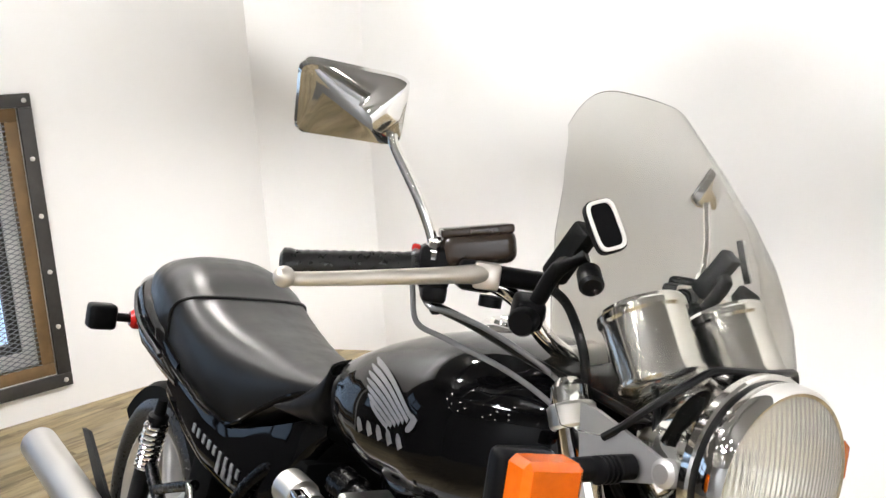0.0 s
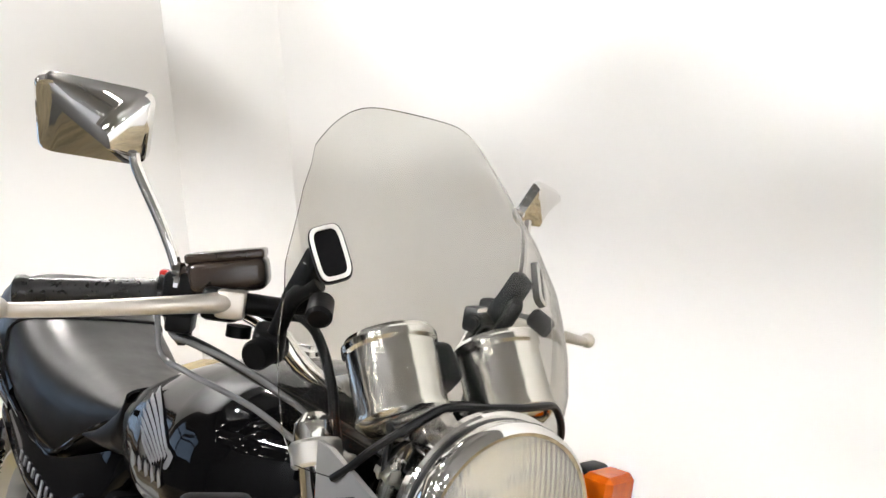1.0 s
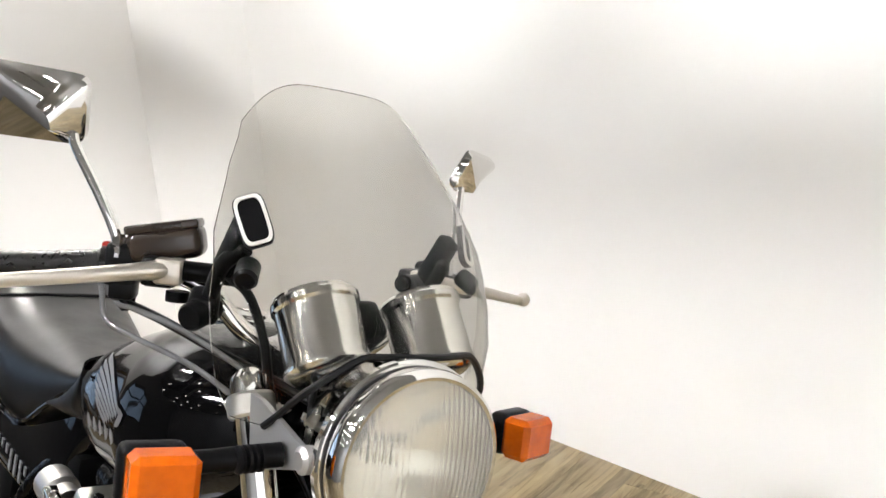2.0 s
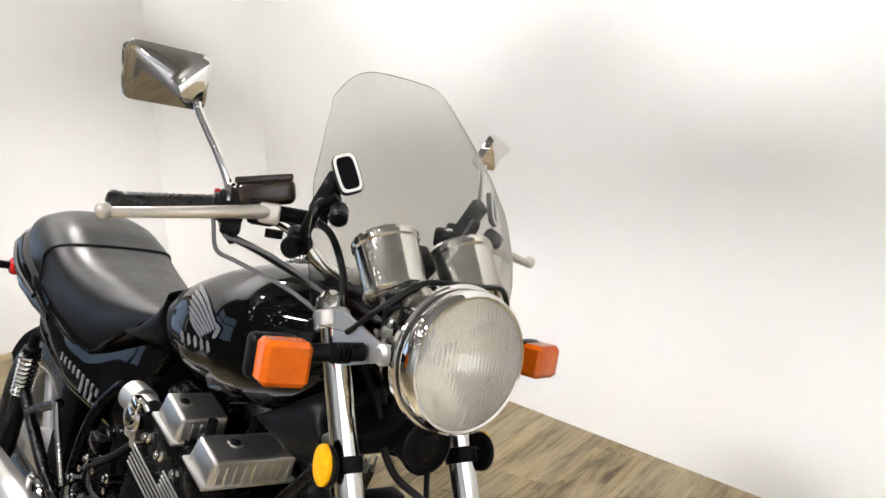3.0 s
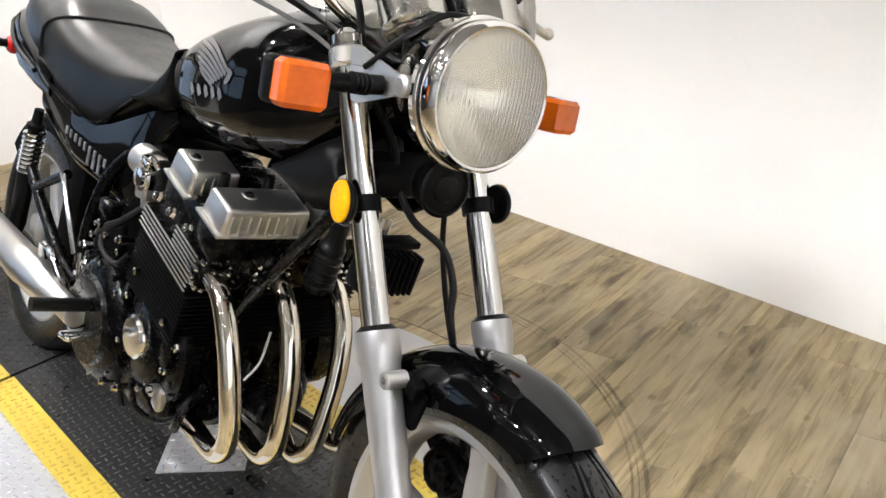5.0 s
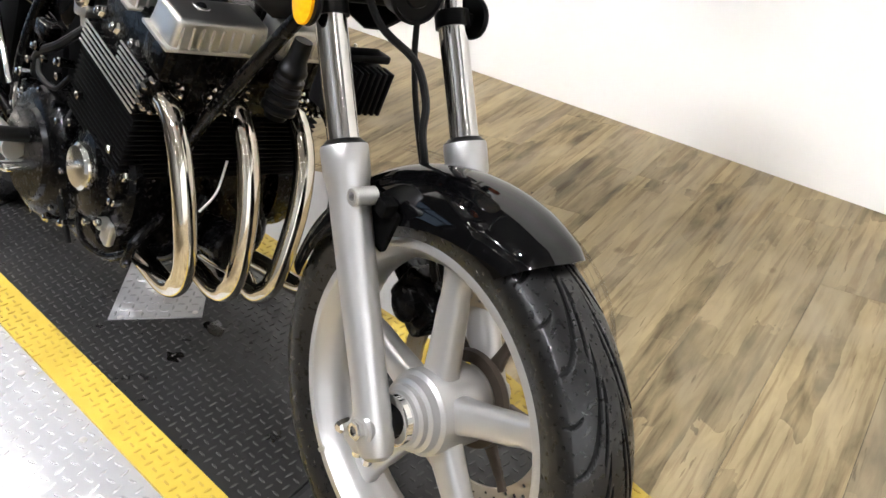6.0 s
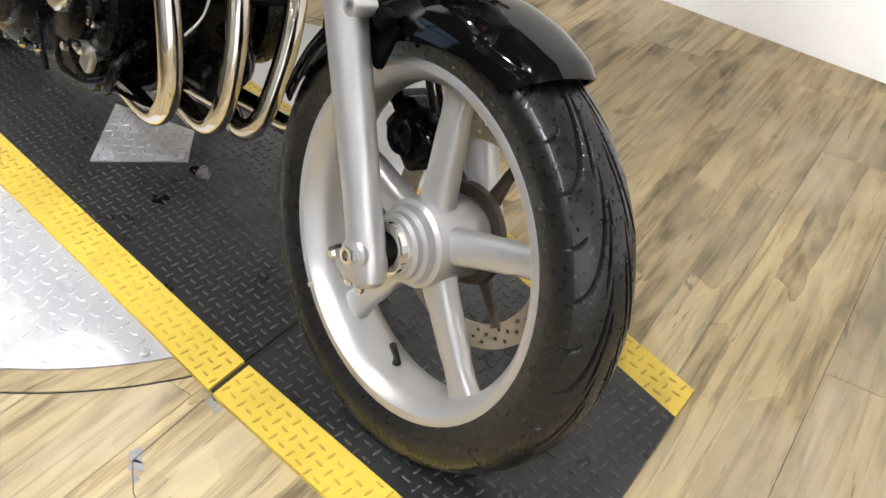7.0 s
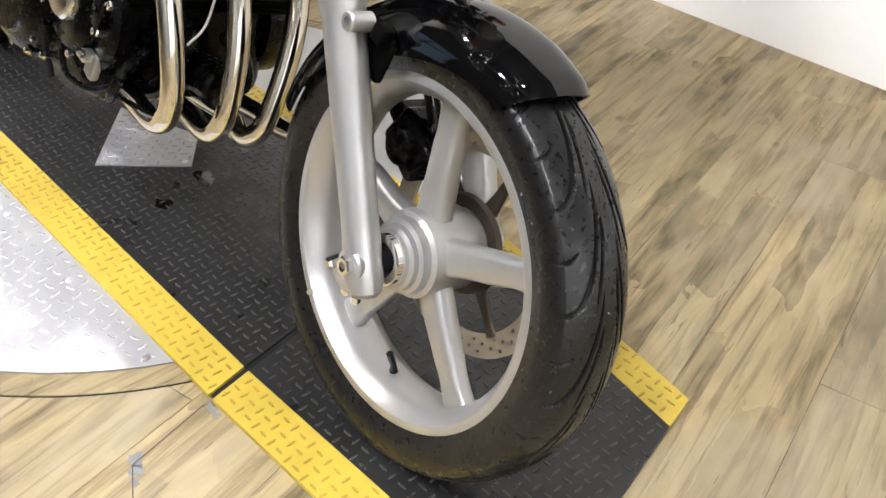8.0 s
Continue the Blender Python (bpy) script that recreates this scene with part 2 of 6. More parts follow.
    knots = n.new("ShaderNodeTexVoronoi")
    knots.inputs["Scale"].default_value = 5.6
    mp = n.new("ShaderNodeMapping")
    mp.inputs["Scale"].default_value = (1, 0.7, 1)
    l.new(add.outputs[0], mp.inputs[0])
    l.new(mp.outputs[0], knots.inputs["Vector"])
    r4 = n.new("ShaderNodeValToRGB")
    r4.color_ramp.elements[0].position, r4.color_ramp.elements[0].color = 0.03, (0.30, 0.25, 0.2, 1)
    r4.color_ramp.elements[1].position, r4.color_ramp.elements[1].color = 0.085, (1, 1, 1, 1)
    l.new(knots.outputs["Distance"], r4.inputs[0])
    kn = n.new("ShaderNodeMixRGB")
    kn.blend_type = "MULTIPLY"
    kn.inputs[0].default_value = 0.8
    l.new(grey.outputs[0], kn.inputs[1])
    l.new(r4.outputs[0], kn.inputs[2])
    tone = n.new("ShaderNodeHueSaturation")
    tone.inputs["Saturation"].default_value = 1.04
    mr = n.new("ShaderNodeMapRange")
    mr.inputs[3].default_value, mr.inputs[4].default_value = 0.95, 1.05
    l.new(info.outputs["Random"], mr.inputs[0])
    # broad brown and pale zones
    blotch, zone = stretched(1, 0.45, 3.4, 4), n.new("ShaderNodeMapRange")
    zone.inputs[1].default_value, zone.inputs[2].default_value, zone.inputs[3].default_value, zone.inputs[4].default_value = 0.34, 0.62, 0.86, 1.08
    l.new(blotch.outputs[0], zone.inputs[0])
    l.new(calc("MULTIPLY", mr.outputs[0], zone.outputs[0]), tone.inputs["Value"])
    # short dark cracks along the grain
    crack, r5, cut = stretched(1, 0.07, 120, 2), n.new("ShaderNodeValToRGB"), n.new("ShaderNodeMixRGB")
    r5.color_ramp.elements[0].position, r5.color_ramp.elements[0].color = 0.275, (0.22, 0.17, 0.13, 1)
    r5.color_ramp.elements[1].position, r5.color_ramp.elements[1].color = 0.31, (1, 1, 1, 1)
    l.new(crack.outputs[0], r5.inputs[0])
    cut.blend_type = "MULTIPLY"
    cut.inputs[0].default_value = 0.5
    l.new(kn.outputs[0], cut.inputs[1])
    l.new(r5.outputs[0], cut.inputs[2])
    l.new(cut.outputs[0], tone.inputs["Color"])
    l.new(tone.outputs[0], b.inputs["Base Color"])
    b.inputs["Roughness"].default_value = 0.55
    b.inputs["Specular IOR Level"].default_value = 0.28
    bp = n.new("ShaderNodeBump")
    bp.inputs["Strength"].default_value, bp.inputs["Distance"].default_value = 0.25, 0.001
    l.new(grain.outputs[0], bp.inputs["Height"])
    l.new(bp.outputs[0], b.inputs["Normal"])
    return m


WOOD = wood_material()


# ---- mesh tools ----
def mesh_of(name, bm, mat, smooth=35):
    bmesh.ops.remove_doubles(bm, verts=bm.verts, dist=1e-6)
    bmesh.ops.recalc_face_normals(bm, faces=bm.faces)
    me = bpy.data.meshes.new(name)
    bm.to_mesh(me)
    bm.free()
    me.materials.append(mat)
    if smooth:
        me.polygons.foreach_set("use_smooth", [True] * len(me.polygons))
        me.set_sharp_from_angle(angle=radians(smooth))
    return me


def part(name, bm, mat, parent=None, label="", smooth=35, m=None):
    ob = new(name, mesh_of(name, bm, mat, smooth))
    if m is not None:
        ob.data.transform(m)
    if parent is not None:
        ob.parent = parent
    if label:
        ob["label"] = label
    return ob


def thing(name, bm, mat, label, category, group="", kind="", smooth=35):
    return tagged(part(name, bm, mat, None, "", smooth), label, category, group, kind)


def box(bm, centre, size, turn=(0, 0, 0), bevel=0.0, segs=2, taper=1.0):
    made = bmesh.ops.create_cube(bm, size=1.0)["verts"]
    for v in made:
        k = taper if v.co.z > 0 else 1.0
        v.co = Vector((v.co.x * size[0] * k, v.co.y * size[1] * k, v.co.z * size[2]))
    if bevel:
        edges = list({e for v in made for e in v.link_edges})
        out = bmesh.ops.bevel(bm, geom=edges, offset=bevel, segments=segs, profile=0.5, affect="EDGES")
        made = list({v for f in out["faces"] for v in f.verts} | {v for v in made if v.is_valid})
        seen, todo = set(made), list(made)
        while todo:
            for e in todo.pop().link_edges:
                for v in e.verts:
                    if v not in seen:
                        seen.add(v)
                        todo.append(v)
        made = list(seen)
    bmesh.ops.transform(bm, matrix=pose(*centre, *turn), verts=made)
    return made


def basis(axis):
    d = Vector(axis).normalized()
    a = d.orthogonal().normalized() if abs(d.z) > 0.95 else Vector((0, 0, 1)).cross(d).normalized()
    return d, a, d.cross(a)


def ring(bm, centre, a, b, r, seg, start=0.0):
    return [bm.verts.new(Vector(centre) + (a * math.cos(start + 2 * math.pi * i / seg) + b * math.sin(start + 2 * math.pi * i / seg)) * r) for i in range(seg)]


def skin(bm, rings, closed=True, cap=True):
    for p, q in zip(rings, rings[1:]):
        k = len(p)
        for i in range(k if closed else k - 1):
            j = (i + 1) % k
            bm.faces.new((p[i], p[j], q[j], q[i]))
    if cap and closed:
        bm.faces.new(list(reversed(rings[0])))
        bm.faces.new(rings[-1])


def lathe(bm, centre, axis, profile, seg=32, cap=True):
    """profile: pairs of (distance along the axis, radius)."""
    d, a, b = basis(axis)
    rings = [ring(bm, Vector(centre) + d * h, a, b, max(r, 1e-4), seg) for h, r in profile]
    skin(bm, rings, True, cap)


def lathe_loop(bm, centre, axis, profile, seg=64):
    """A ring with a closed cross-section."""
    d, a, b = basis(axis)
    rings = [ring(bm, Vector(centre) + d * h, a, b, r, seg) for h, r in profile]
    skin(bm, rings + [rings[0]], True, False)


def smooth_path(points, steps=8):
    pts = [Vector(p) for p in points]
    if len(pts) < 3:
        return pts
    ext = [pts[0] * 2 - pts[1]] + pts + [pts[-1] * 2 - pts[-2]]
    out = []
    for i in range(1, len(ext) - 2):
        p0, p1, p2, p3 = ext[i - 1 : i + 3]
        for s in range(steps):
            t = s / steps
            out.append(0.5 * ((2 * p1) + (p2 - p0) * t + (2 * p0 - 5 * p1 + 4 * p2 - p3) * t * t + (3 * p1 - p0 - 3 * p2 + p3) * t ** 3))
    return out + [pts[-1]]


def tube(bm, points, radius, seg=12, steps=8, radii=None):
    path = smooth_path(points, steps)
    n = None
    rings = []
    for i, p in enumerate(path):
        d = (path[min(i + 1, len(path) - 1)] - path[max(i - 1, 0)]).normalized()
        n = d.orthogonal().normalized() if n is None else (n - d * n.dot(d)).normalized()
        r = radius
        if radii:
            f = i / (len(path) - 1) * (len(radii) - 1)
            k = min(int(f), len(radii) - 2)
            r = radii[k] + (radii[k + 1] - radii[k]) * (f - k)
        rings.append(ring(bm, p, n, d.cross(n), r, seg))
    skin(bm, rings)


def prism(bm, outline, z0, z1, m=None):
    """A plate of any outline between two heights."""
    lo = [bm.verts.new((x, y, z0)) for x, y in outline]
    hi = [bm.verts.new((x, y, z1)) for x, y in outline]
    k = len(lo)
    bm.faces.new(list(reversed(lo)))
    bm.faces.new(hi)
    for i in range(k):
        bm.faces.new((lo[i], lo[(i + 1) % k], hi[(i + 1) % k], hi[i]))
    if m is not None:
        bmesh.ops.transform(bm, matrix=m, verts=lo + hi)


def section(bm, x, y0, hw, zb, zt, power=2.6, seg=28, power_low=None, m=None):
    """A superellipse ring across the machine at x."""
    out = []
    zc, hz = (zb + zt) / 2, (zt - zb) / 2
    for i in range(seg):
        a = 2 * math.pi * i / seg
        c, s = math.cos(a), math.sin(a)
        p = power if s >= 0 else (power_low or power)
        out.append(bm.verts.new((x, y0 + hw * math.copysign(abs(c) ** (2 / p), c), zc + hz * math.copysign(abs(s) ** (2 / p), s))))
    return out


def slab(name, corners, thick, z0, z1, label, mat=None):
    """A wall with its inner face from the first corner to the second and its thickness outward (to the left of that way)."""
    (x0, y0), (x1, y1) = corners
    d = Vector((x1 - x0, y1 - y0, 0)).normalized()
    nrm = Vector((-d.y, d.x, 0)) * thick
    bm = bmesh.new()
    prism(bm, [(x0, y0), (x1, y1), (x1 + nrm.x, y1 + nrm.y), (x0 + nrm.x, y0 + nrm.y)], z0, z1)
    return thing(name, bm, mat or WALL, label, "wall", kind="structure", smooth=0)


long_wall = slab("wall_north", [(-3.155, WALL_Y), (FAR_X, WALL_Y)], 0.14, FLOOR - 0.03, CEIL, "smooth off-white painted wall behind the motorcycle")
cut_wall = slab("wall_corner", [(-3.627, 1.345), (-3.155, WALL_Y)], 0.14, FLOOR - 0.03, CEIL, "off-white painted wall cutting the room's corner")
slab("wall_east", [(FAR_X, WALL_Y), (FAR_X, NEAR_Y)], 0.14, FLOOR - 0.03, CEIL, "plain off-white painted end wall")

END_M = Matrix.Translation((-3.472, 0, 0)) @ pose(0, 0, 0, 0, 0, 90 + math.degrees(math.atan(0.115)))  # x along the wall, y outward
W_R, W_L, W_B, W_T = 0.285, -0.85, 0.168, 1.265


def wall_with_opening(name, m, s0, s1, a, b, lo, hi, label, mat=None):
    bm = bmesh.new()
    for c in ([s0, a, FLOOR - 0.03, CEIL], [b, s1, FLOOR - 0.03, CEIL], [a, b, -0.02, lo], [a, b, hi, CEIL]):
        prism(bm, [(c[0], 0), (c[1], 0), (c[1], 0.16), (c[0], 0.16)], c[2], c[3])
    bmesh.ops.transform(bm, matrix=m, verts=bm.verts)
    return thing(name, bm, mat or WALL, label, "wall", kind="structure", smooth=0)


end_wall = wall_with_opening("wall_west", END_M, -1.0, 1.354, W_L, W_R, W_B, W_T, "off-white painted end wall with a caged window")
S_L, S_R, S_B, S_T = -2.75, -1.25, 0.75, 2.0
wall_with_opening("wall_west_dark", END_M, -5.3, -1.0, S_L, S_R, S_B, S_T, "charcoal painted stretch of the end wall with a shop window", DARK_WALL)
slab("wall_south", [(FAR_X, NEAR_Y), (-3.6, NEAR_Y)], 0.14, FLOOR - 0.03, CEIL, "mid-grey painted wall opposite the motorcycle", GREY_WALL)

bm = bmesh.new()
prism(bm, [(-3.9, NEAR_Y - 0.1), (FAR_X + 0.1, NEAR_Y - 0.1), (FAR_X + 0.1, WALL_Y + 0.1), (-3.9, WALL_Y + 0.1)], CEIL, CEIL + 0.1)
thing("ceiling", bm, CEILING, "plain dark painted flat ceiling", "ceiling", kind="structure", smooth=0)

bm = bmesh.new()
prism(bm, [(-3.9, NEAR_Y - 0.1), (FAR_X + 0.1, NEAR_Y - 0.1), (FAR_X + 0.1, WALL_Y + 0.1), (-3.9, WALL_Y + 0.1)], FLOOR - 0.06, FLOOR - 0.0175)
floor = thing("floor", bm, GAP, "floor of washed pine boards with knots and grey wear", "floor", kind="structure", smooth=0)


def emission(name, colour, strength):
    m = bpy.data.materials.new(name)
    m.use_nodes = True
    n, l = m.node_tree.nodes, m.node_tree.links
    n.remove(n["Principled BSDF"])
    e = n.new("ShaderNodeEmission")
    e.inputs[0].default_value, e.inputs[1].default_value = (*colour, 1), strength
    l.new(e.outputs[0], n["Material Output"].inputs[0])
    return m


SKY_GLOW = emission("outdoor_sky", (0.50, 0.69, 1.0), 1.5)
BULB = emission("lamp_bulb", (1.0, 0.95, 0.88), 45.0)


def caged_window():
    """The window in the end wall: opening lined with wood, steel frame with bolts, expanded mesh, sash and pane."""
    root = tagged(new("window_1"), "window behind a bolted steel frame with expanded metal mesh", "window", kind="structure")
    m = END_M
    bm = bmesh.new()
    a, b, lo, hi, w = W_L, W_R, W_B, W_T, 0.055
    for c in ([a - w, b + w, lo - w, lo], [a - w, b + w, hi, hi + w], [a - w, a, lo, hi], [b, b + w, lo, hi]):
        box(bm, ((c[0] + c[1]) / 2, -0.012, (c[2] + c[3]) / 2), (c[1] - c[0] - 0.001, 0.02, c[3] - c[2] - 0.001), bevel=0.002)
    part("steel_frame", bm, STEEL_DARK, root, "dark weathered steel frame", m=m)
    bolt = bmesh.new()
    lathe(bolt, (0, 0, 0), (0, -1, 0), [(0, 0.010), (0.003, 0.010), (0.006, 0.006), (0.007, 0.002)], 10)
    bolt_mesh = mesh_of("bolt", bolt, ALLOY)
    spots = [(b + w / 2, lo - w / 2 + (hi - lo + w) * k / 5) for k in range(6)] + [(b - 0.26 * k, lo - w / 2) for k in range(1, 5)] + [(b - 0.26 * k, hi + w / 2) for k in range(1, 5)]
    for s, z in spots:
        ob = new("bolt", bolt_mesh)
        ob.parent = root
        ob.matrix_local = m @ Matrix.Translation((s, -0.0225, z))
    bm = bmesh.new()
    t = 0.052
    for c in ([a, b, lo, lo + t], [a, b, hi - t, hi], [a, a + t, lo + t, hi - t], [b - t, b, lo + t, hi - t]):
        box(bm, ((c[0] + c[1]) / 2, 0.02, (c[2] + c[3]) / 2), (c[1] - c[0], 0.04, c[3] - c[2]), bevel=0.004)
    part("wood_lining", bm, OLD_WOOD, root, "rough brown wooden lining", m=m)
    # expanded mesh: flat diamonds
    bm = bmesh.new()
    pitch_s, pitch_z, y = 0.046, 0.020, 0.004
    ns, nz = int((b - a) / pitch_s) + 1, int((hi - lo) / pitch_z) + 1

    def strand(p, q):
        d = (q - p).normalized()
        up = Vector((-d.z, 0, d.x)) * 0.0014
        dy = Vector((0, 0.002, 0))
        vs = [bm.verts.new(v) for v in (p - up - dy, q - up - dy, q + up - dy, p + up - dy, p - up + dy, q - up + dy, q + up + dy, p + up + dy)]
        for f in ((0, 1, 2, 3), (7, 6, 5, 4), (0, 4, 5, 1), (3, 2, 6, 7)):
            bm.faces.new([vs[k] for k in f])

    for i in range(ns):
        for j in range(nz):
            s, z = a + i * pitch_s, lo + j * pitch_z
            mid = Vector((min(s + pitch_s / 2, b), y, min(z + pitch_z / 2, hi)))
            if s + pitch_s <= b and z + pitch_z <= hi:
                for p in ((s, z), (s + pitch_s, z), (s, z + pitch_z), (s + pitch_s, z + pitch_z)):
                    strand(Vector((p[0], y, p[1])), mid)
    tagged(part("mesh_grille", bm, MESH_STEEL, root, "grey expanded metal mesh", smooth=0, m=m), kind="stuff")
    bm = bmesh.new()
    for c in ([a + 0.05, b - 0.13, lo + 0.10, lo + 0.14], [a + 0.05, b - 0.13, hi - 0.11, hi - 0.07], [b - 0.13, b - 0.09, lo + 0.10, hi - 0.07], [a + 0.01, a + 0.05, lo + 0.10, hi - 0.07]):
        box(bm, ((c[0] + c[1]) / 2, 0.12, (c[2] + c[3]) / 2), (c[1] - c[0], 0.04, c[3] - c[2]), bevel=0.003)
    part("window_frame", bm, STEEL_DARK, root, "grey metal sash", m=m)
    bm = bmesh.new()
    for c in ([a, b, lo + 0.002, lo + 0.099], [a, b, hi - 0.069, hi - 0.002], [b - 0.089, b, lo + 0.099, hi - 0.069]):
        box(bm, ((c[0] + c[1]) / 2, 0.10, (c[2] + c[3]) / 2), (c[1] - c[0], 0.02, c[3] - c[2]))
    part("reveal_board", bm, WALL, root, "white board behind the mesh", smooth=0, m=m)
    bm = bmesh.new()
    box(bm, ((a + b) / 2 - 0.04, 0.125, (lo + hi) / 2 + 0.01), (b - a - 0.2, 0.006, hi - lo - 0.25))
    pane = part("pane", bm, GLASS, root, smooth=0, m=m)
    pane.visible_shadow = False
    bm = bmesh.new()
    prism(bm, [(a - 0.8, 0.5), (b + 0.8, 0.5), (b + 0.8, 0.52), (a - 0.8, 0.52)], lo - 0.9, hi + 0.9)
    bmesh.ops.transform(bm, matrix=m, verts=bm.verts)
    thing("backdrop", bm, SKY_GLOW, "pale blue daylight outside the window", "backdrop", kind="structure", smooth=0)


caged_window()


def shop_window():
    """A plain window of four panes further along the end wall, with the pale sky outside."""
    root = tagged(new("window_2"), "shop window of four panes with pale blue daylight outside", "window", kind="structure")
    bm = bmesh.new()
    a, b, lo, hi, w = S_L, S_R, S_B, S_T, 0.06
    mid_s, mid_z = (a + b) / 2, lo + (hi - lo) * 0.62
    for c in ([a, b, lo, lo + w], [a, b, hi - w, hi], [a, a + w, lo + w, hi - w], [b - w, b, lo + w, hi - w], [mid_s - w / 2, mid_s + w / 2, lo + w, hi - w], [a + w, mid_s - w / 2, mid_z - w / 2, mid_z + w / 2], [mid_s + w / 2, b - w, mid_z - w / 2, mid_z + w / 2]):
        box(bm, ((c[0] + c[1]) / 2, 0.08, (c[2] + c[3]) / 2), (c[1] - c[0], 0.05, c[3] - c[2]), bevel=0.004)
    part("window_frame", bm, STEEL_DARK, root, "dark metal frame", m=END_M)
    for s0, s1 in ((a + w, mid_s - w / 2), (mid_s + w / 2, b - w)):
        for z0, z1 in ((lo + w, mid_z - w / 2), (mid_z + w / 2, hi - w)):
            bm = bmesh.new()
            box(bm, ((s0 + s1) / 2, 0.08, (z0 + z1) / 2), (s1 - s0, 0.006, z1 - z0))
            pane = part("pane", bm, GLASS, root, smooth=0, m=END_M)
            pane.visible_shadow = False
    bm = bmesh.new()
    prism(bm, [(a - 0.8, 0.62), (b + 0.6, 0.62), (b + 0.6, 0.64), (a - 0.8, 0.64)], lo - 0.9, hi + 0.9)
    bmesh.ops.transform(bm, matrix=END_M, verts=bm.verts)
    thing("backdrop", bm, SKY_GLOW, "pale blue daylight outside the window", "backdrop", kind="structure", smooth=0)


shop_window()


def spot_fixture():
    """A short can on the ceiling with a glowing bulb inside."""
    root = tagged(new("ceiling_spot"), "small black ceiling spot with a glowing bulb", "ceiling light", group="ceiling spots")
    bm = bmesh.new()
    lathe(bm, (0, 0, 0), (0, 0, -1), [(0, 0.05), (0.012, 0.05), (0.014, 0.012), (0.05, 0.012), (0.055, 0.05), (0.10, 0.062), (0.14, 0.064), (0.14, 0.060), (0.10, 0.055)], 24)
    part("can", bm, CEILING, root)
    bm = bmesh.new()
    lathe(bm, (0, 0, -0.125), (0, 0, -1), [(0, 0.050), (0.012, 0.052), (0.026, 0.046), (0.038, 0.032), (0.045, 0.014), (0.047, 0.001)], 24)
    part("bulb", bm, BULB, root, "glowing bulb")
    return root


first = spot_fixture()
first.matrix_basis = pose(*SPOTS[0], CEIL)
# the back, high and room cans are additions that house fill lamps
for sx, sy in SPOTS[1:] + BACK_FILL_SPOTS + HIGH_FILL_SPOTS + ROOM_FILL_SPOTS + FAR_BULBS:
    copy_thing(first, pose(sx, sy, CEIL))


def fill_fixture(place, length, along):
    """An added slim ceiling channel, out of view, that shields the fill strip and opens towards the wall."""
    root = tagged(new("wall_washer"), "added unseen slim dark ceiling channel, its strip lamp brightening the wall", "ceiling light", group="wall washers")
    bm = bmesh.new()
    box(bm, (0, 0, -0.012), (length + 0.1, 0.16, 0.022), bevel=0.003)
    box(bm, (0, -0.075, -0.055), (length + 0.1, 0.010, 0.064), bevel=0.003)
    part("channel", bm, CEILING, root)
    for s in (-1, 1):
        bm = bmesh.new()
        box(bm, (s * (length / 2 + 0.046), 0.0, -0.055), (0.008, 0.138, 0.064), bevel=0.002)
        part("end_cap", bm, CEILING, root)
    root.matrix_basis = pose(place[0], place[1], CEIL, 0, 0, along)


fill_fixture(FILL_STRIPS[0][0], FILL_STRIPS[0][2], 96)
fill_fixture(FILL_STRIPS[1][0], FILL_STRIPS[1][2], 0)
fill_fixture(FILL_STRIPS[2][0], FILL_STRIPS[2][2], 90)
fill_fixture(FILL_STRIPS[3][0], FILL_STRIPS[3][2], 45)


# ---- the motorcycle ----
bike = tagged(new("motorcycle"), "black and chrome naked motorcycle with tinted windscreen on its side stand", "motorcycle")
bike.matrix_basis = pose(0, 0, 0, -LEAN)
UP = Vector((-0.4254, 0, 0.9050))  # along the fork


def fork_x(z):
    return -0.214 - 0.470 * (z - 0.75)


def steer(degrees):
    base = Matrix.Translation((fork_x(0.95) - 0.045, 0, 0.95))
    return base @ Matrix.Rotation(radians(degrees), 4, UP) @ base.inverted()


TURNED = steer(-4.5)
AX = Vector((-0.008, 0.001, 0.309))  # front axle


def add(name, bm, mat, parent=None, label="", smooth=35, turned=False):
    return part(name, bm, mat, parent or bike, label, smooth, TURNED if turned else None)


def spoke(bm, centre, angle, r0, r1, w0, wm, w1, t0, t1):
    """A cast spoke: rounded section, waisted in the middle, flared at the rim."""
    d = Vector((math.cos(angle), 0, math.sin(angle)))
    s = Vector((-math.sin(angle), 0, math.cos(angle)))
    y = Vector((0, 1, 0))
    rings = []
    for k in range(9):
        f = k / 8
        w = (w0 * (1 - f) ** 2 + wm * 2 * f * (1 - f) * 1.0 + w1 * f * f) if f < 0.72 else wm + (w1 - wm) * ((f - 0.4) / 0.6) ** 3
        t = t0 + (t1 - t0) * f
        p = centre + d * (r0 + (r1 - r0) * f)
        rings.append([bm.verts.new(p + s * (w / 2 * math.copysign(abs(math.cos(a)) ** 0.6, math.cos(a))) + y * (t / 2 * math.copysign(abs(math.sin(a)) ** 0.6, math.sin(a)))) for a in [2 * math.pi * i / 16 for i in range(16)]])
    skin(bm, rings)


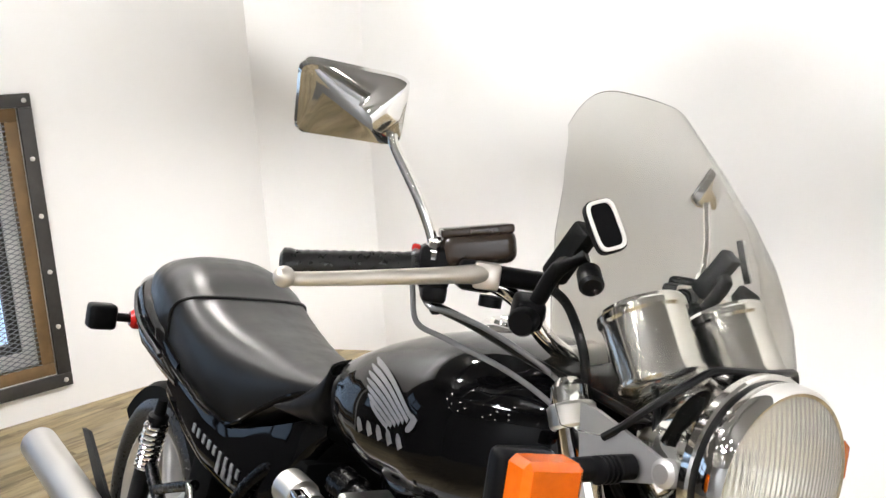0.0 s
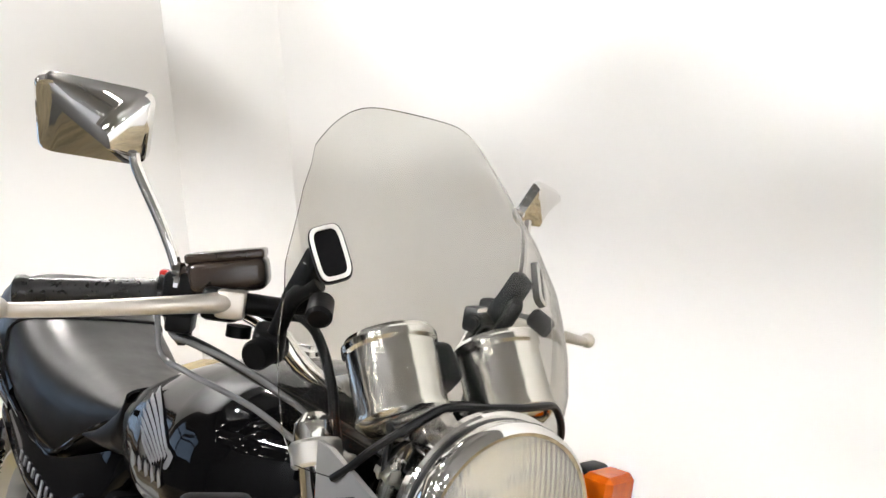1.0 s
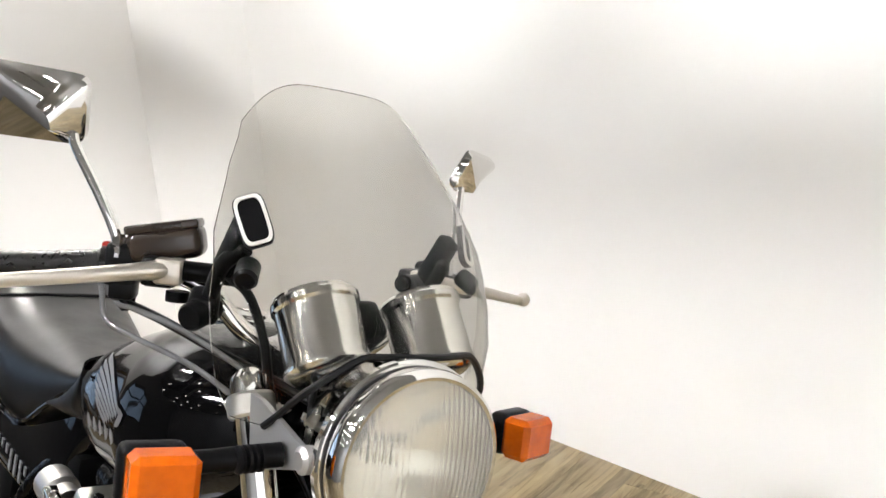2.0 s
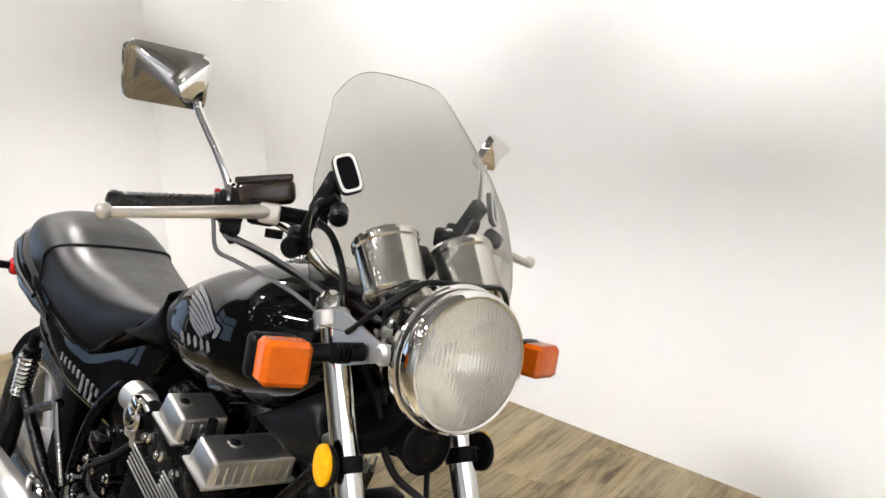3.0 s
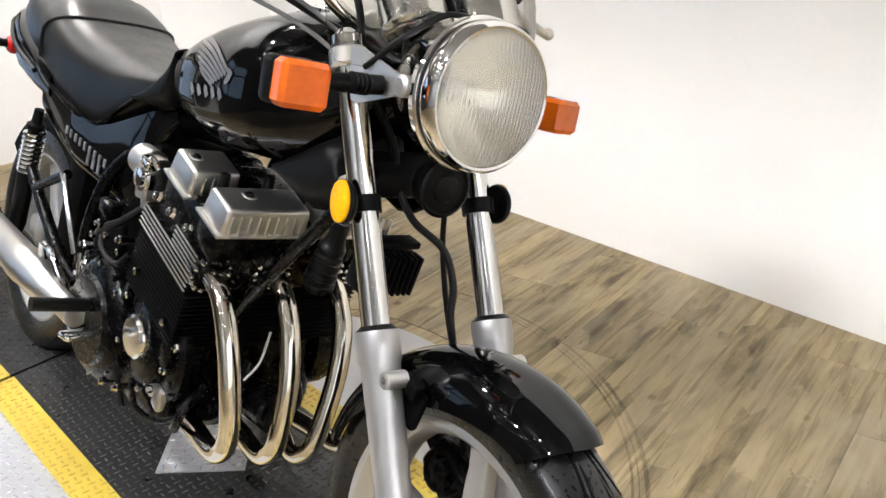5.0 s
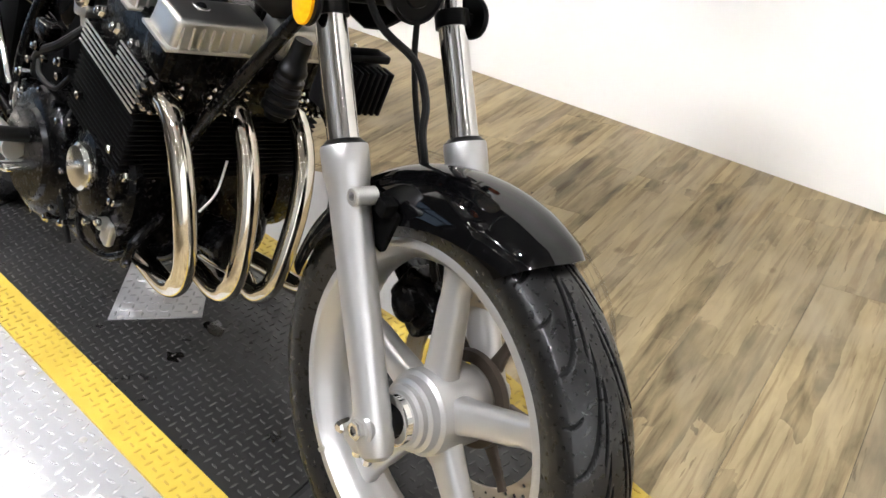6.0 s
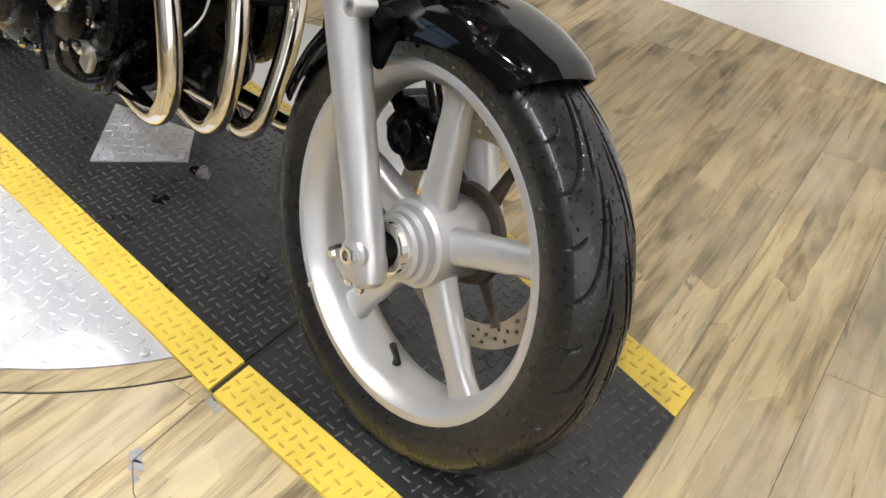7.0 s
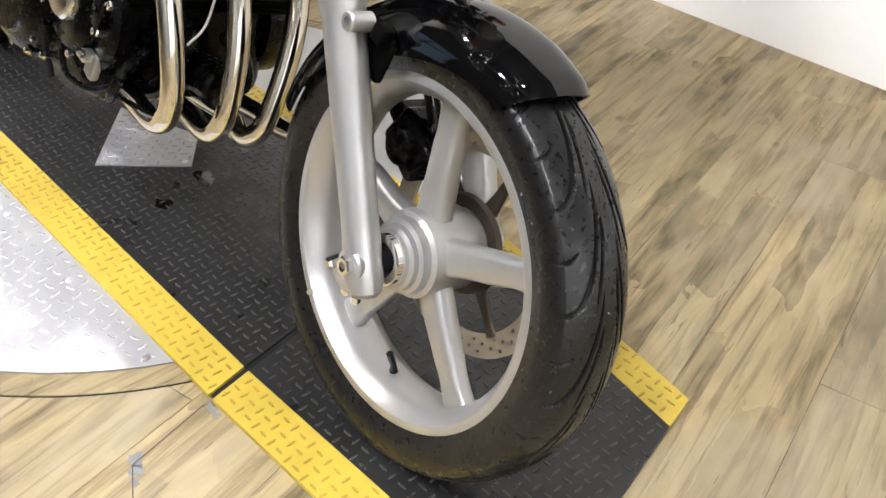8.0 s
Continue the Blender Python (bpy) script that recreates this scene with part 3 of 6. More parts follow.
def tyre_mesh(bm, centre, radius, half, bead, grooves=True):
    prof = [(-half * 0.74, bead - 0.006), (-half * 0.86, bead + 0.008), (-half * 0.97, bead + 0.022), (-half * 1.02, radius - 0.042), (-half * 0.97, radius - 0.027)]
    nseg = 1440 if grooves else 120
    ncross = 76 if grooves else 12
    for k in range(ncross + 1):
        a = -1 + 2 * k / ncross
        prof.append((a * half * 0.92, radius - 0.0185 * abs(a) ** 2.2))
    prof += [(-y, r) for y, r in prof[4::-1]]
    rings, cuts = [], []
    for i in range(nseg):
        th = 2 * math.pi * i / nseg
        row, cut = [], []
        for y, r in prof:
            rr, g = r, 0.0
            if grooves and r > radius - 0.0186:
                g = groove(i * TREAD / nseg, y / half)
                rr -= 0.0045 * g
            cut.append(g)
            tt = th + (sweep(abs(y) / half)[0] * 2 * math.pi / TREAD if grooves else 0.0)
            row.append(bm.verts.new(centre + Vector((math.cos(tt) * rr, y, math.sin(tt) * rr))))
        rings.append(row)
        cuts.append(cut)
    for i in range(nseg):
        # lug colour by plate: wear and painted highlight or shadow, silver highlight only
        j = (i + 1) % nseg
        p, q = rings[i], rings[j]
        for k in range(len(p) - 1):
            f = bm.faces.new((p[k], q[k], q[k + 1], p[k + 1]))
            # channel faces take the second black that paints in their shade
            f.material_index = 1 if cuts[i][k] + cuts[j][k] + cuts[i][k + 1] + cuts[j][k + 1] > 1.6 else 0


TREAD = 16  # channels round the tyre on each side


def sweep(a):
    """How far a hooked channel has run round the tyre, in pitches, at place a across (0 middle, 1 edge), and its slope."""
    f = min(1.0, max(0.0, (a - 0.16) / 0.78))
    return -1.25 * (1 - (1 - f) ** 2.6), 1.25 * 2.6 * (1 - f) ** 1.6 / 0.78


def groove(u, v):
    """Depth 0..1 of the hooked tread channels at u pitches round and place v across (-1..1)."""
    a = abs(v)
    pitch = 2 * math.pi * 0.29 / TREAD
    if v > 0:
        u += 0.5
    best = 0.0
    # each channel: offset, inner and outer end, half width
    for shift, lo, hi, w in ((0.0, 0.20, 0.90, 0.0027), (0.5, 0.13, 0.36, 0.0020), (0.5, 0.70, 0.93, 0.0020)):
        if lo < a < hi:
            f = (a - lo) / (hi - lo)
            slope = sweep(a)[1] * pitch / 0.055
            d = (u - shift) % 1.0
            d = min(d, 1 - d) * pitch / math.sqrt(1 + slope * slope)
            wide = w * (0.35 + 0.8 * math.sin(math.pi * (0.08 + 0.80 * f)) ** 0.7)
            best = max(best, min(1.0, max(0.0, (wide - d) / 0.0006 + 0.5)))
    return best


def front_wheel():
    bm = bmesh.new()
    lathe_loop(bm, AX, (0, 1, 0), [(-0.046, 0.2245), (-0.0475, 0.2215), (-0.0465, 0.213), (-0.041, 0.2075), (-0.030, 0.202), (-0.022, 0.1965), (0.022, 0.1965), (0.030, 0.202), (0.041, 0.2075), (0.0465, 0.213), (0.0475, 0.2215), (0.046, 0.2245), (0.036, 0.211), (-0.036, 0.211)], 240)
    wheel = add("front_wheel", bm, SILVER, label="silver five-spoke cast front wheel", turned=True)
    for k in range(5):
        bm = bmesh.new()
        spoke(bm, AX, radians(20 + 72 * k), 0.040, 0.199, 0.050, 0.032, 0.046, 0.036, 0.026)
        add("spoke", bm, SILVER, wheel, turned=True)
    bm = bmesh.new()
    lathe(bm, AX, (0, -1, 0), [(-0.06, 0.045), (-0.045, 0.055), (0.020, 0.0565), (0.030, 0.0555), (0.034, 0.050), (0.044, 0.0475), (0.047, 0.042), (0.054, 0.041), (0.057, 0.036), (0.062, 0.0345)], 64)
    add("hub", bm, SILVER, wheel, "silver stepped wheel hub", turned=True)
    bm = bmesh.new()
    tyre_mesh(bm, AX, 0.2915, 0.055, 0.218)
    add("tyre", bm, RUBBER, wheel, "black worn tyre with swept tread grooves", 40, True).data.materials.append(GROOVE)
    bm = bmesh.new()
    lathe(bm, AX, (0, -1, 0), [(0.061, 0.033), (0.071, 0.033), (0.073, 0.030), (0.073, 0.023), (0.066, 0.021)], 40)
    add("hub_collar", bm, CHROME, wheel, "chrome hub collar", turned=True)
    bm = bmesh.new()
    lathe(bm, AX, (0, -1, 0), [(0.070, 0.0205), (0.090, 0.020), (0.094, 0.014)], 28)
    add("axle_seal", bm, PLASTIC, wheel, turned=True)
    # brake disc on the far side: a drilled ring on a dark carrier
    bm = bmesh.new()
    y0, th, nseg = 0.072, 0.005, 168
    rows = [0.122, 0.1275, 0.133, 0.1385, 0.144, 0.1495, 0.155]
    grid = {}
    for s in (0, 1):
        for i in range(nseg):
            for k, r in enumerate(rows):
                a = 2 * math.pi * i / nseg
                grid[s, i, k] = bm.verts.new(AX + Vector((r * math.cos(a), y0 + s * th, r * math.sin(a))))
    holes = {(i, k) for i in range(nseg) for k, off in ((1, 0), (2, 3), (3, 6), (4, 1)) if i % 8 in (off, (off + 1) % 8)}
    for i in range(nseg):
        j = (i + 1) % nseg
        for k in range(len(rows) - 1):
            if (i, k) in holes:
                continue
            bm.faces.new((grid[0, i, k], grid[0, j, k], grid[0, j, k + 1], grid[0, i, k + 1]))
            bm.faces.new((grid[1, i, k], grid[1, i, k + 1], grid[1, j, k + 1], grid[1, j, k]))
        for k in (0, len(rows) - 1):
            bm.faces.new((grid[0, i, k], grid[0, j, k], grid[1, j, k], grid[1, i, k]))
    add("brake_disc", bm, DISC_STEEL, wheel, "drilled steel brake disc", 20, True)
    bm = bmesh.new()
    lathe_loop(bm, AX, (0, 1, 0), [(0.058, 0.050), (0.072, 0.050), (0.073, 0.062), (0.066, 0.068), (0.058, 0.066)], 48)
    add("disc_carrier", bm, CARRIER, wheel, "dark bronze disc carrier", 35, True)
    for k in range(6):
        bm = bmesh.new()
        spoke(bm, AX + Vector((0, 0.073, 0)), radians(10 + 60 * k), 0.062, 0.127, 0.024, 0.010, 0.020, 0.010, 0.007)
        add("carrier_arm", bm, CARRIER, wheel, turned=True)
    bm = bmesh.new()
    a = radians(268)
    d = Vector((math.cos(a), 0, math.sin(a)))
    p = AX + d * 0.193
    tube(bm, [p, p - d * 0.012 + Vector((0, -0.004, 0)), p - d * 0.034 + Vector((0, -0.016, 0))], 0.0045, 10, 4, [0.0065, 0.005, 0.0045, 0.005, 0.005])
    add("valve_stem", bm, HOSE, wheel, "black rubber valve stem", turned=True)
    bm = bmesh.new()
    ang = 223
    box(bm, AX + Vector((math.cos(radians(ang)), 0, math.sin(radians(ang)))) * 0.2155 + Vector((0, -0.0478, 0)), (0.006, 0.003, 0.016), (0, -(ang + 90), 0), 0.001)
    add("balance_weight", bm, ALLOY, wheel, turned=True)


front_wheel()


def front_fender():
    bm = bmesh.new()
    n, k = 44, 22
    rows = []
    a0, a1 = radians(66), radians(160)
    for i in range(n + 1):
        f = i / n
        a = a0 + (a1 - a0) * f
        side = 0.052 + 0.020 * math.sin(math.pi * min(1, max(0, (f - 0.1) / 0.75)))
        hw = 0.070 * (0.86 + 0.14 * min(1, f / 0.12))
        row = []
        for j in range(k + 1):
            u = -1 + 2 * j / k
            y = hw * math.sin(u * math.pi / 2 * 0.98)
            r = 0.3125 - side * (1 - math.cos(u * math.pi / 2)) ** 1.15 - (0.004 if f < 0.02 else 0)
            tipping = -0.10 * (1 - u * u) * max(0, 1 - f * 6)
            row.append(bm.verts.new(AX + Vector((math.cos(a + tipping) * r, y, math.sin(a + tipping) * r))))
        rows.append(row)
    for p, q in zip(rows, rows[1:]):
        for j in range(k):
            bm.faces.new((p[j], p[j + 1], q[j + 1], q[j]))
    geom = bm.faces[:]
    bmesh.ops.recalc_face_normals(bm, faces=geom)
    bmesh.ops.solidify(bm, geom=geom, thickness=0.0035)
    fender = add("front_fender", bm, BLACK, label="glossy black front mudguard", turned=True)
    for s in (-1, 1):
        bm = bmesh.new()
        x, z = fork_x(0.545), 0.545
        box(bm, (x + 0.028, s * 0.0735, z - 0.005), (0.052, 0.006, 0.058), (0, 20, 0), 0.006)
        box(bm, (x + 0.045, s * 0.082, z + 0.02), (0.02, 0.02, 0.02), (0, 20, 0), 0.003)
        add("fender_bracket", bm, DULL, fender, turned=True)


front_fender()


def fork_leg(s):
    y = s * 0.098
    foot = Vector((fork_x(0.31), y, 0.31))
    bm = bmesh.new()
    lathe(bm, foot, UP, [(-0.042, 0.013), (-0.036, 0.020), (-0.020, 0.0235), (0.0, 0.0235), (0.06, 0.0225), (0.20, 0.0245), (0.265, 0.0252), (0.292, 0.0262), (0.300, 0.0288), (0.334, 0.0295), (0.338, 0.0285), (0.338, 0.022)], 36)
    lathe(bm, (AX.x, y - s * 0.008, AX.z), (0, s, 0), [(0, 0.018), (0.003, 0.0215), (0.026, 0.0215), (0.029, 0.018)], 28)
    box(bm, (AX.x - 0.012, y, 0.300), (0.042, 0.036, 0.068), (0, 20, 0), 0.013, 4)
    lx, lz = fork_x(0.572) + 0.036, 0.572
    lathe(bm, (lx, y - s * 0.012, lz), (0, s, 0), [(0, 0.0115), (0.03, 0.0115), (0.032, 0.010), (0.032, 0.0055), (0.022, 0.005)], 20)
    box(bm, (lx - 0.02, y + s * 0.002, lz), (0.035, 0.022, 0.019), (0, 25, 0), 0.004)
    leg = add("fork_leg", bm, SILVER, label="silver painted fork slider", turned=True)
    bm = bmesh.new()
    lathe(bm, foot + UP * 0.33, UP, [(0, 0.0195), (0.380, 0.0195), (0.383, 0.0212), (0.402, 0.0212), (0.406, 0.017), (0.412, 0.010)], 36)
    add("fork_tube", bm, CHROME, leg, "chrome fork tube", turned=True)
    bm = bmesh.new()
    lathe(bm, foot + UP * 0.336, UP, [(0, 0.0275), (0.003, 0.0275), (0.006, 0.024), (0.009, 0.021)], 32)
    add("dust_seal", bm, HOSE, leg, "black rubber dust seal", turned=True)
    bm = bmesh.new()
    lathe(bm, (AX.x, y + s * 0.020, AX.z), (0, s, 0), [(0, 0.013), (0.008, 0.013), (0.010, 0.011), (0.010, 0.007), (0.003, 0.006)], 6)
    lathe(bm, (AX.x - 0.030, y + s * 0.012, AX.z - 0.011), (0.2, s, 0), [(0, 0.008), (0.018, 0.008), (0.021, 0.005)], 6)
    add("axle_bolt", bm, CHROME, leg, "bright axle bolt", turned=True)
    for dx in (-0.003, -0.023):
        bm = bmesh.new()
        lathe(bm, (dx, y + s * 0.004, 0.266), (0, 0, -1), [(0, 0.0065), (0.008, 0.0065), (0.010, 0.004)], 6)
        add("clamp_nut", bm, CHROME, leg, turned=True)
    # reflector and its clamp
    c = Vector((fork_x(0.765), y, 0.765))
    bm = bmesh.new()
    lathe(bm, c - UP * 0.011, UP, [(0, 0.020), (0, 0.0235), (0.022, 0.0235), (0.022, 0.020)], 28)
    box(bm, c + Vector((0.004, s * 0.030, 0.004)), (0.016, 0.03, 0.016), (0, 0, 0), 0.003)
    add("reflector_clamp", bm, PLASTIC, leg, turned=True)
    bm = bmesh.new()
    lathe(bm, c + Vector((0.006, s * (0.031 if s < 0 else 0.026), 0.006)), (0, s, 0), [(0, 0.027), (0.004, 0.029), (0.008, 0.028)], 36)
    back = add("reflector_back", bm, PLASTIC, leg, turned=True)
    bm = bmesh.new()
    lathe(bm, c + Vector((0.006, s * (0.0385 if s < 0 else 0.0335), 0.006)), (0, s, 0), [(0, 0.0265), (0.004, 0.0258), (0.0065, 0.020), (0.0072, 0.001)], 36)
    for v in bm.verts:
        v.co.x = (v.co.x - c.x) * 0.82 + c.x
        v.co.z = (v.co.z - c.z) * 1.08 + c.z
    add("reflector", bm, AMBER_DEEP, leg, "round amber reflector", turned=True)


fork_leg(-1)
fork_leg(1)


def yokes():
    for z, name, depth in ((0.80, "lower_yoke", 0.04), (0.945, "upper_yoke", 0.026)):
        bm = bmesh.new()
        x = fork_x(z)
        box(bm, (x - 0.025, 0, z), (0.07, 0.16, depth), (0, 23, 0), 0.01, 3)
        for s in (-1, 1) if z > 0.9 else ():
            lathe(bm, Vector((x, s * 0.098, z)) - UP * depth / 2, UP, [(0, 0.0235), (0.003, 0.0262), (depth - 0.003, 0.0262), (depth, 0.0235)], 28)
        add(name, bm, PLASTIC if z < 0.9 else ALLOY, label="fork yoke", turned=True)


yokes()


def headlight():
    c = Vector((-0.110, -0.022, 0.928))
    d = Vector((1, -0.07, -0.02))
    bm = bmesh.new()
    lathe(bm, c, d, [(-0.150, 0.02), (-0.148, 0.052), (-0.12, 0.075), (-0.075, 0.089), (-0.046, 0.0945), (-0.042, 0.0985), (-0.033, 0.0995), (-0.030, 0.0978), (-0.029, 0.090), (-0.10, 0.08)], 64)
    shell = add("headlight", bm, CHROME, label="round chrome headlight shell with a fluted lens")
    bm = bmesh.new()
    lathe_loop(bm, c, d, [(-0.026, 0.0885), (-0.026, 0.094), (-0.014, 0.0962), (-0.004, 0.0945), (0.001, 0.090), (0.0, 0.0865), (-0.006, 0.0855)], 72)
    add("headlight_rim", bm, CHROME, shell, "polished chrome rim")
    # added black ring, drawn for the dark gap between shell and rim
    bm = bmesh.new()
    lathe_loop(bm, c, d, [(-0.031, 0.088), (-0.031, 0.0945), (-0.025, 0.0945), (-0.025, 0.088)], 72)
    add("lamp_gap_ring", bm, HOSE, shell, "black ring in place of the dark gap behind the rim")
    bm = bmesh.new()
    lathe(bm, c, d, [(-0.062, 0.018), (-0.055, 0.034), (-0.040, 0.056), (-0.020, 0.076), (-0.007, 0.085)], 56, False)
    bmesh.ops.solidify(bm, geom=bm.faces[:], thickness=0.001)
    add("reflector_bowl", bm, REFLECTOR, shell, "mirror reflector bowl")
    bm = bmesh.new()
    lathe(bm, c + d * -0.052, d, [(0, 0.012), (0.003, 0.012), (0.006, 0.007), (0.012, 0.006), (0.015, 0.003)], 20)
    add("bulb", bm, REFLECTOR, shell, "bright bulb cap")
    # lens: domed, with vertical flutes on its back
    bm = bmesh.new()
    dd, a, b = basis(d)
    for side in (0, 1):
        rows = []
        for i in range(25):
            r = 0.0865 * i / 24
            rowv = []
            for j in range(144):
                t = 2 * math.pi * j / 144
                py, pz = r * math.cos(t), r * math.sin(t)
                h = 0.012 * (1 - (r / 0.0865) ** 2)
                if side == 0:
                    h -= 0.0045
                rowv.append(bm.verts.new(c + dd * h + a * py + b * pz))
            rows.append(rowv)
        for p, q in zip(rows, rows[1:]):
            for j in range(144):
                k = (j + 1) % 144
                bm.faces.new((p[j], p[k], q[k], q[j]))
        edge = rows[-1]
        if side == 0:
            first_edge = edge
        else:
            for j in range(144):
                k = (j + 1) % 144
                bm.faces.new((first_edge[j], first_edge[k], edge[k], edge[j]))
    lens = add("lens", bm, LENS, shell, "clear fluted glass lens", 60)
    lens.visible_shadow = False
    for s in (-1, 1):
        # polished bracket from the fork to the lamp
        bm = bmesh.new()
        y = s * 0.112
        out = [(-0.292, 0.962), (-0.268, 0.960), (-0.178, 0.935), (-0.172, 0.916), (-0.250, 0.893), (-0.268, 0.890), (-0.280, 0.894)]
        prism(bm, out, -0.003, 0.003, Matrix.Translation((0, y, 0)) @ Matrix.Rotation(radians(90), 4, "X"))
        lathe(bm, (-0.175, s * 0.092, 0.925), (0, s, 0), [(0, 0.011), (0.012, 0.011), (0.012, 0.014), (0.026, 0.014), (0.03, 0.009)], 18)
        add("headlight_bracket", bm, SILVER, shell, "polished alloy lamp bracket")


headlight()


def indicator(s):
    c = Vector((-0.222, s * 0.240 if s < 0 else 0.217, 0.908 if s < 0 else 0.914))
    bm = bmesh.new()
    box(bm, c + Vector((-0.012, 0, 0)), (0.028, 0.062, 0.057 if s < 0 else 0.051), (0, 0, s * 12), 0.009, 3)
    tube(bm, [c + Vector((-0.012, -s * 0.03, 0.004)), c + Vector((-0.008, -s * 0.055, 0.006)), (-0.212, s * 0.118, 0.920)], 0.0125, 14, 4, [0.014, 0.0125, 0.0115, 0.0125, 0.0125])
    for k in range(4):
        lathe(bm, (-0.214, s * (0.16 - 0.007 * k), 0.918), (0, s, 0), [(0, 0.0115), (0.001, 0.0138), (0.004, 0.0138), (0.005, 0.0115)], 16)
    lamp = add("front_indicator", bm, PLASTIC, label="square amber indicator on a black rubber stem")
    bm = bmesh.new()
    box(bm, c + Vector((0.018, s * 0.001, 0)), (0.038, 0.061, 0.056 if s < 0 else 0.050), (0, 0, s * 12), 0.0065, 1)
    add("lens", bm, AMBER, lamp, "bright orange ribbed lens", 25)


indicator(-1)
indicator(1)


def gauges():
    d = Vector((-0.55, 0, 0.835))
    for s, y in ((-1, -0.056), (1, 0.088)):
        top = Vector((-0.284, y, 1.064))
        bm = bmesh.new()
        lathe(bm, top - d * 0.088, d, [(-0.006, 0.02), (-0.004, 0.036), (0.002, 0.044), (0.006, 0.0475), (0.010, 0.0475), (0.013, 0.0455), (0.074, 0.0455), (0.077, 0.0485), (0.083, 0.0485), (0.085, 0.046)], 48)
        cup = add("gauge", bm, SATIN, label="chrome cupped instrument")
        bm = bmesh.new()
        lathe(bm, top - d * 0.006, d, [(0, 0.0472), (0.003, 0.0482), (0.007, 0.0462), (0.007, 0.042), (0.004, 0.040)], 48)
        add("bezel", bm, CHROME, cup, "chrome bezel")
        bm = bmesh.new()
        lathe(bm, top, d, [(0, 0.040), (0.003, 0.040)], 40)
        add("dial", bm, GLASS, cup)
    bm = bmesh.new()
    box(bm, (-0.30, 0.016, 1.03), (0.05, 0.05, 0.05), (0, -45, 0), 0.01, 3)
    box(bm, (-0.262, 0.016, 0.985), (0.06, 0.10, 0.018), (0, -45, 0), 0.005)
    add("warning_lamp_panel", bm, PLASTIC, label="black warning lamp panel between the instruments")


gauges()


def windscreen():
    y0 = 0.018
    cols, rows = 40, 34

    zs = [0.93, 0.97, 1.02, 1.06, 1.127, 1.18, 1.227, 1.28, 1.32]
    halves = [0.150, 0.172, 0.184, 0.186, 0.180, 0.160, 0.137, 0.113, 0.095]
    backs = [0.13, 0.13, 0.125, 0.118, 0.092, 0.066, 0.050, 0.042, 0.038]
    middles = [-0.165, -0.166, -0.172, -0.186, -0.224, -0.262, -0.302, -0.348, -0.383]

    grid = []
    for i in range(rows + 1):
        row = []
        for j in range(cols + 1):
            u = -1 + 2 * j / cols
            zt = 1.300 - 0.004 * u * u - 0.050 * max(0, (abs(u) - 0.30) / 0.70) ** 2.6
            zb = 1.022 - 0.085 * min(1, max(0, (abs(u) - 0.28) / 0.5)) ** 1.2
            z = zb + (zt - zb) * i / rows
            w = float(np.interp(z, zs, halves))
            y = y0 - 0.013 * min(1, max(0, (z - 1.10) / 0.10)) + w * math.sin(u * 1.25) / math.sin(1.25)
            x = float(np.interp(z, zs, middles)) - float(np.interp(z, zs, backs)) * (1 - math.cos(u * 1.25)) / 0.685
            row.append((x, y, z))
        grid.append(row)
    bm = bmesh.new()
    vs = [[bm.verts.new(p) for p in row] for row in grid]
    for p, q in zip(vs, vs[1:]):
        for j in range(cols):
            bm.faces.new((p[j], p[j + 1], q[j + 1], q[j]))
    bmesh.ops.recalc_face_normals(bm, faces=bm.faces[:])
    bmesh.ops.solidify(bm, geom=bm.faces[:], thickness=0.002)
    screen = add("windscreen", bm, ACRYLIC, label="lightly tinted curved acrylic windscreen", smooth=50)
    screen.visible_shadow = False
    bm = bmesh.new()
    edge = [grid[0][j] for j in range(4, cols - 3)]
    tube(bm, edge[::2], 0.0042, 8, 2)
    add("edge_trim", bm, HOSE, screen, "black rubber edge trim")
    return screen


windscreen()


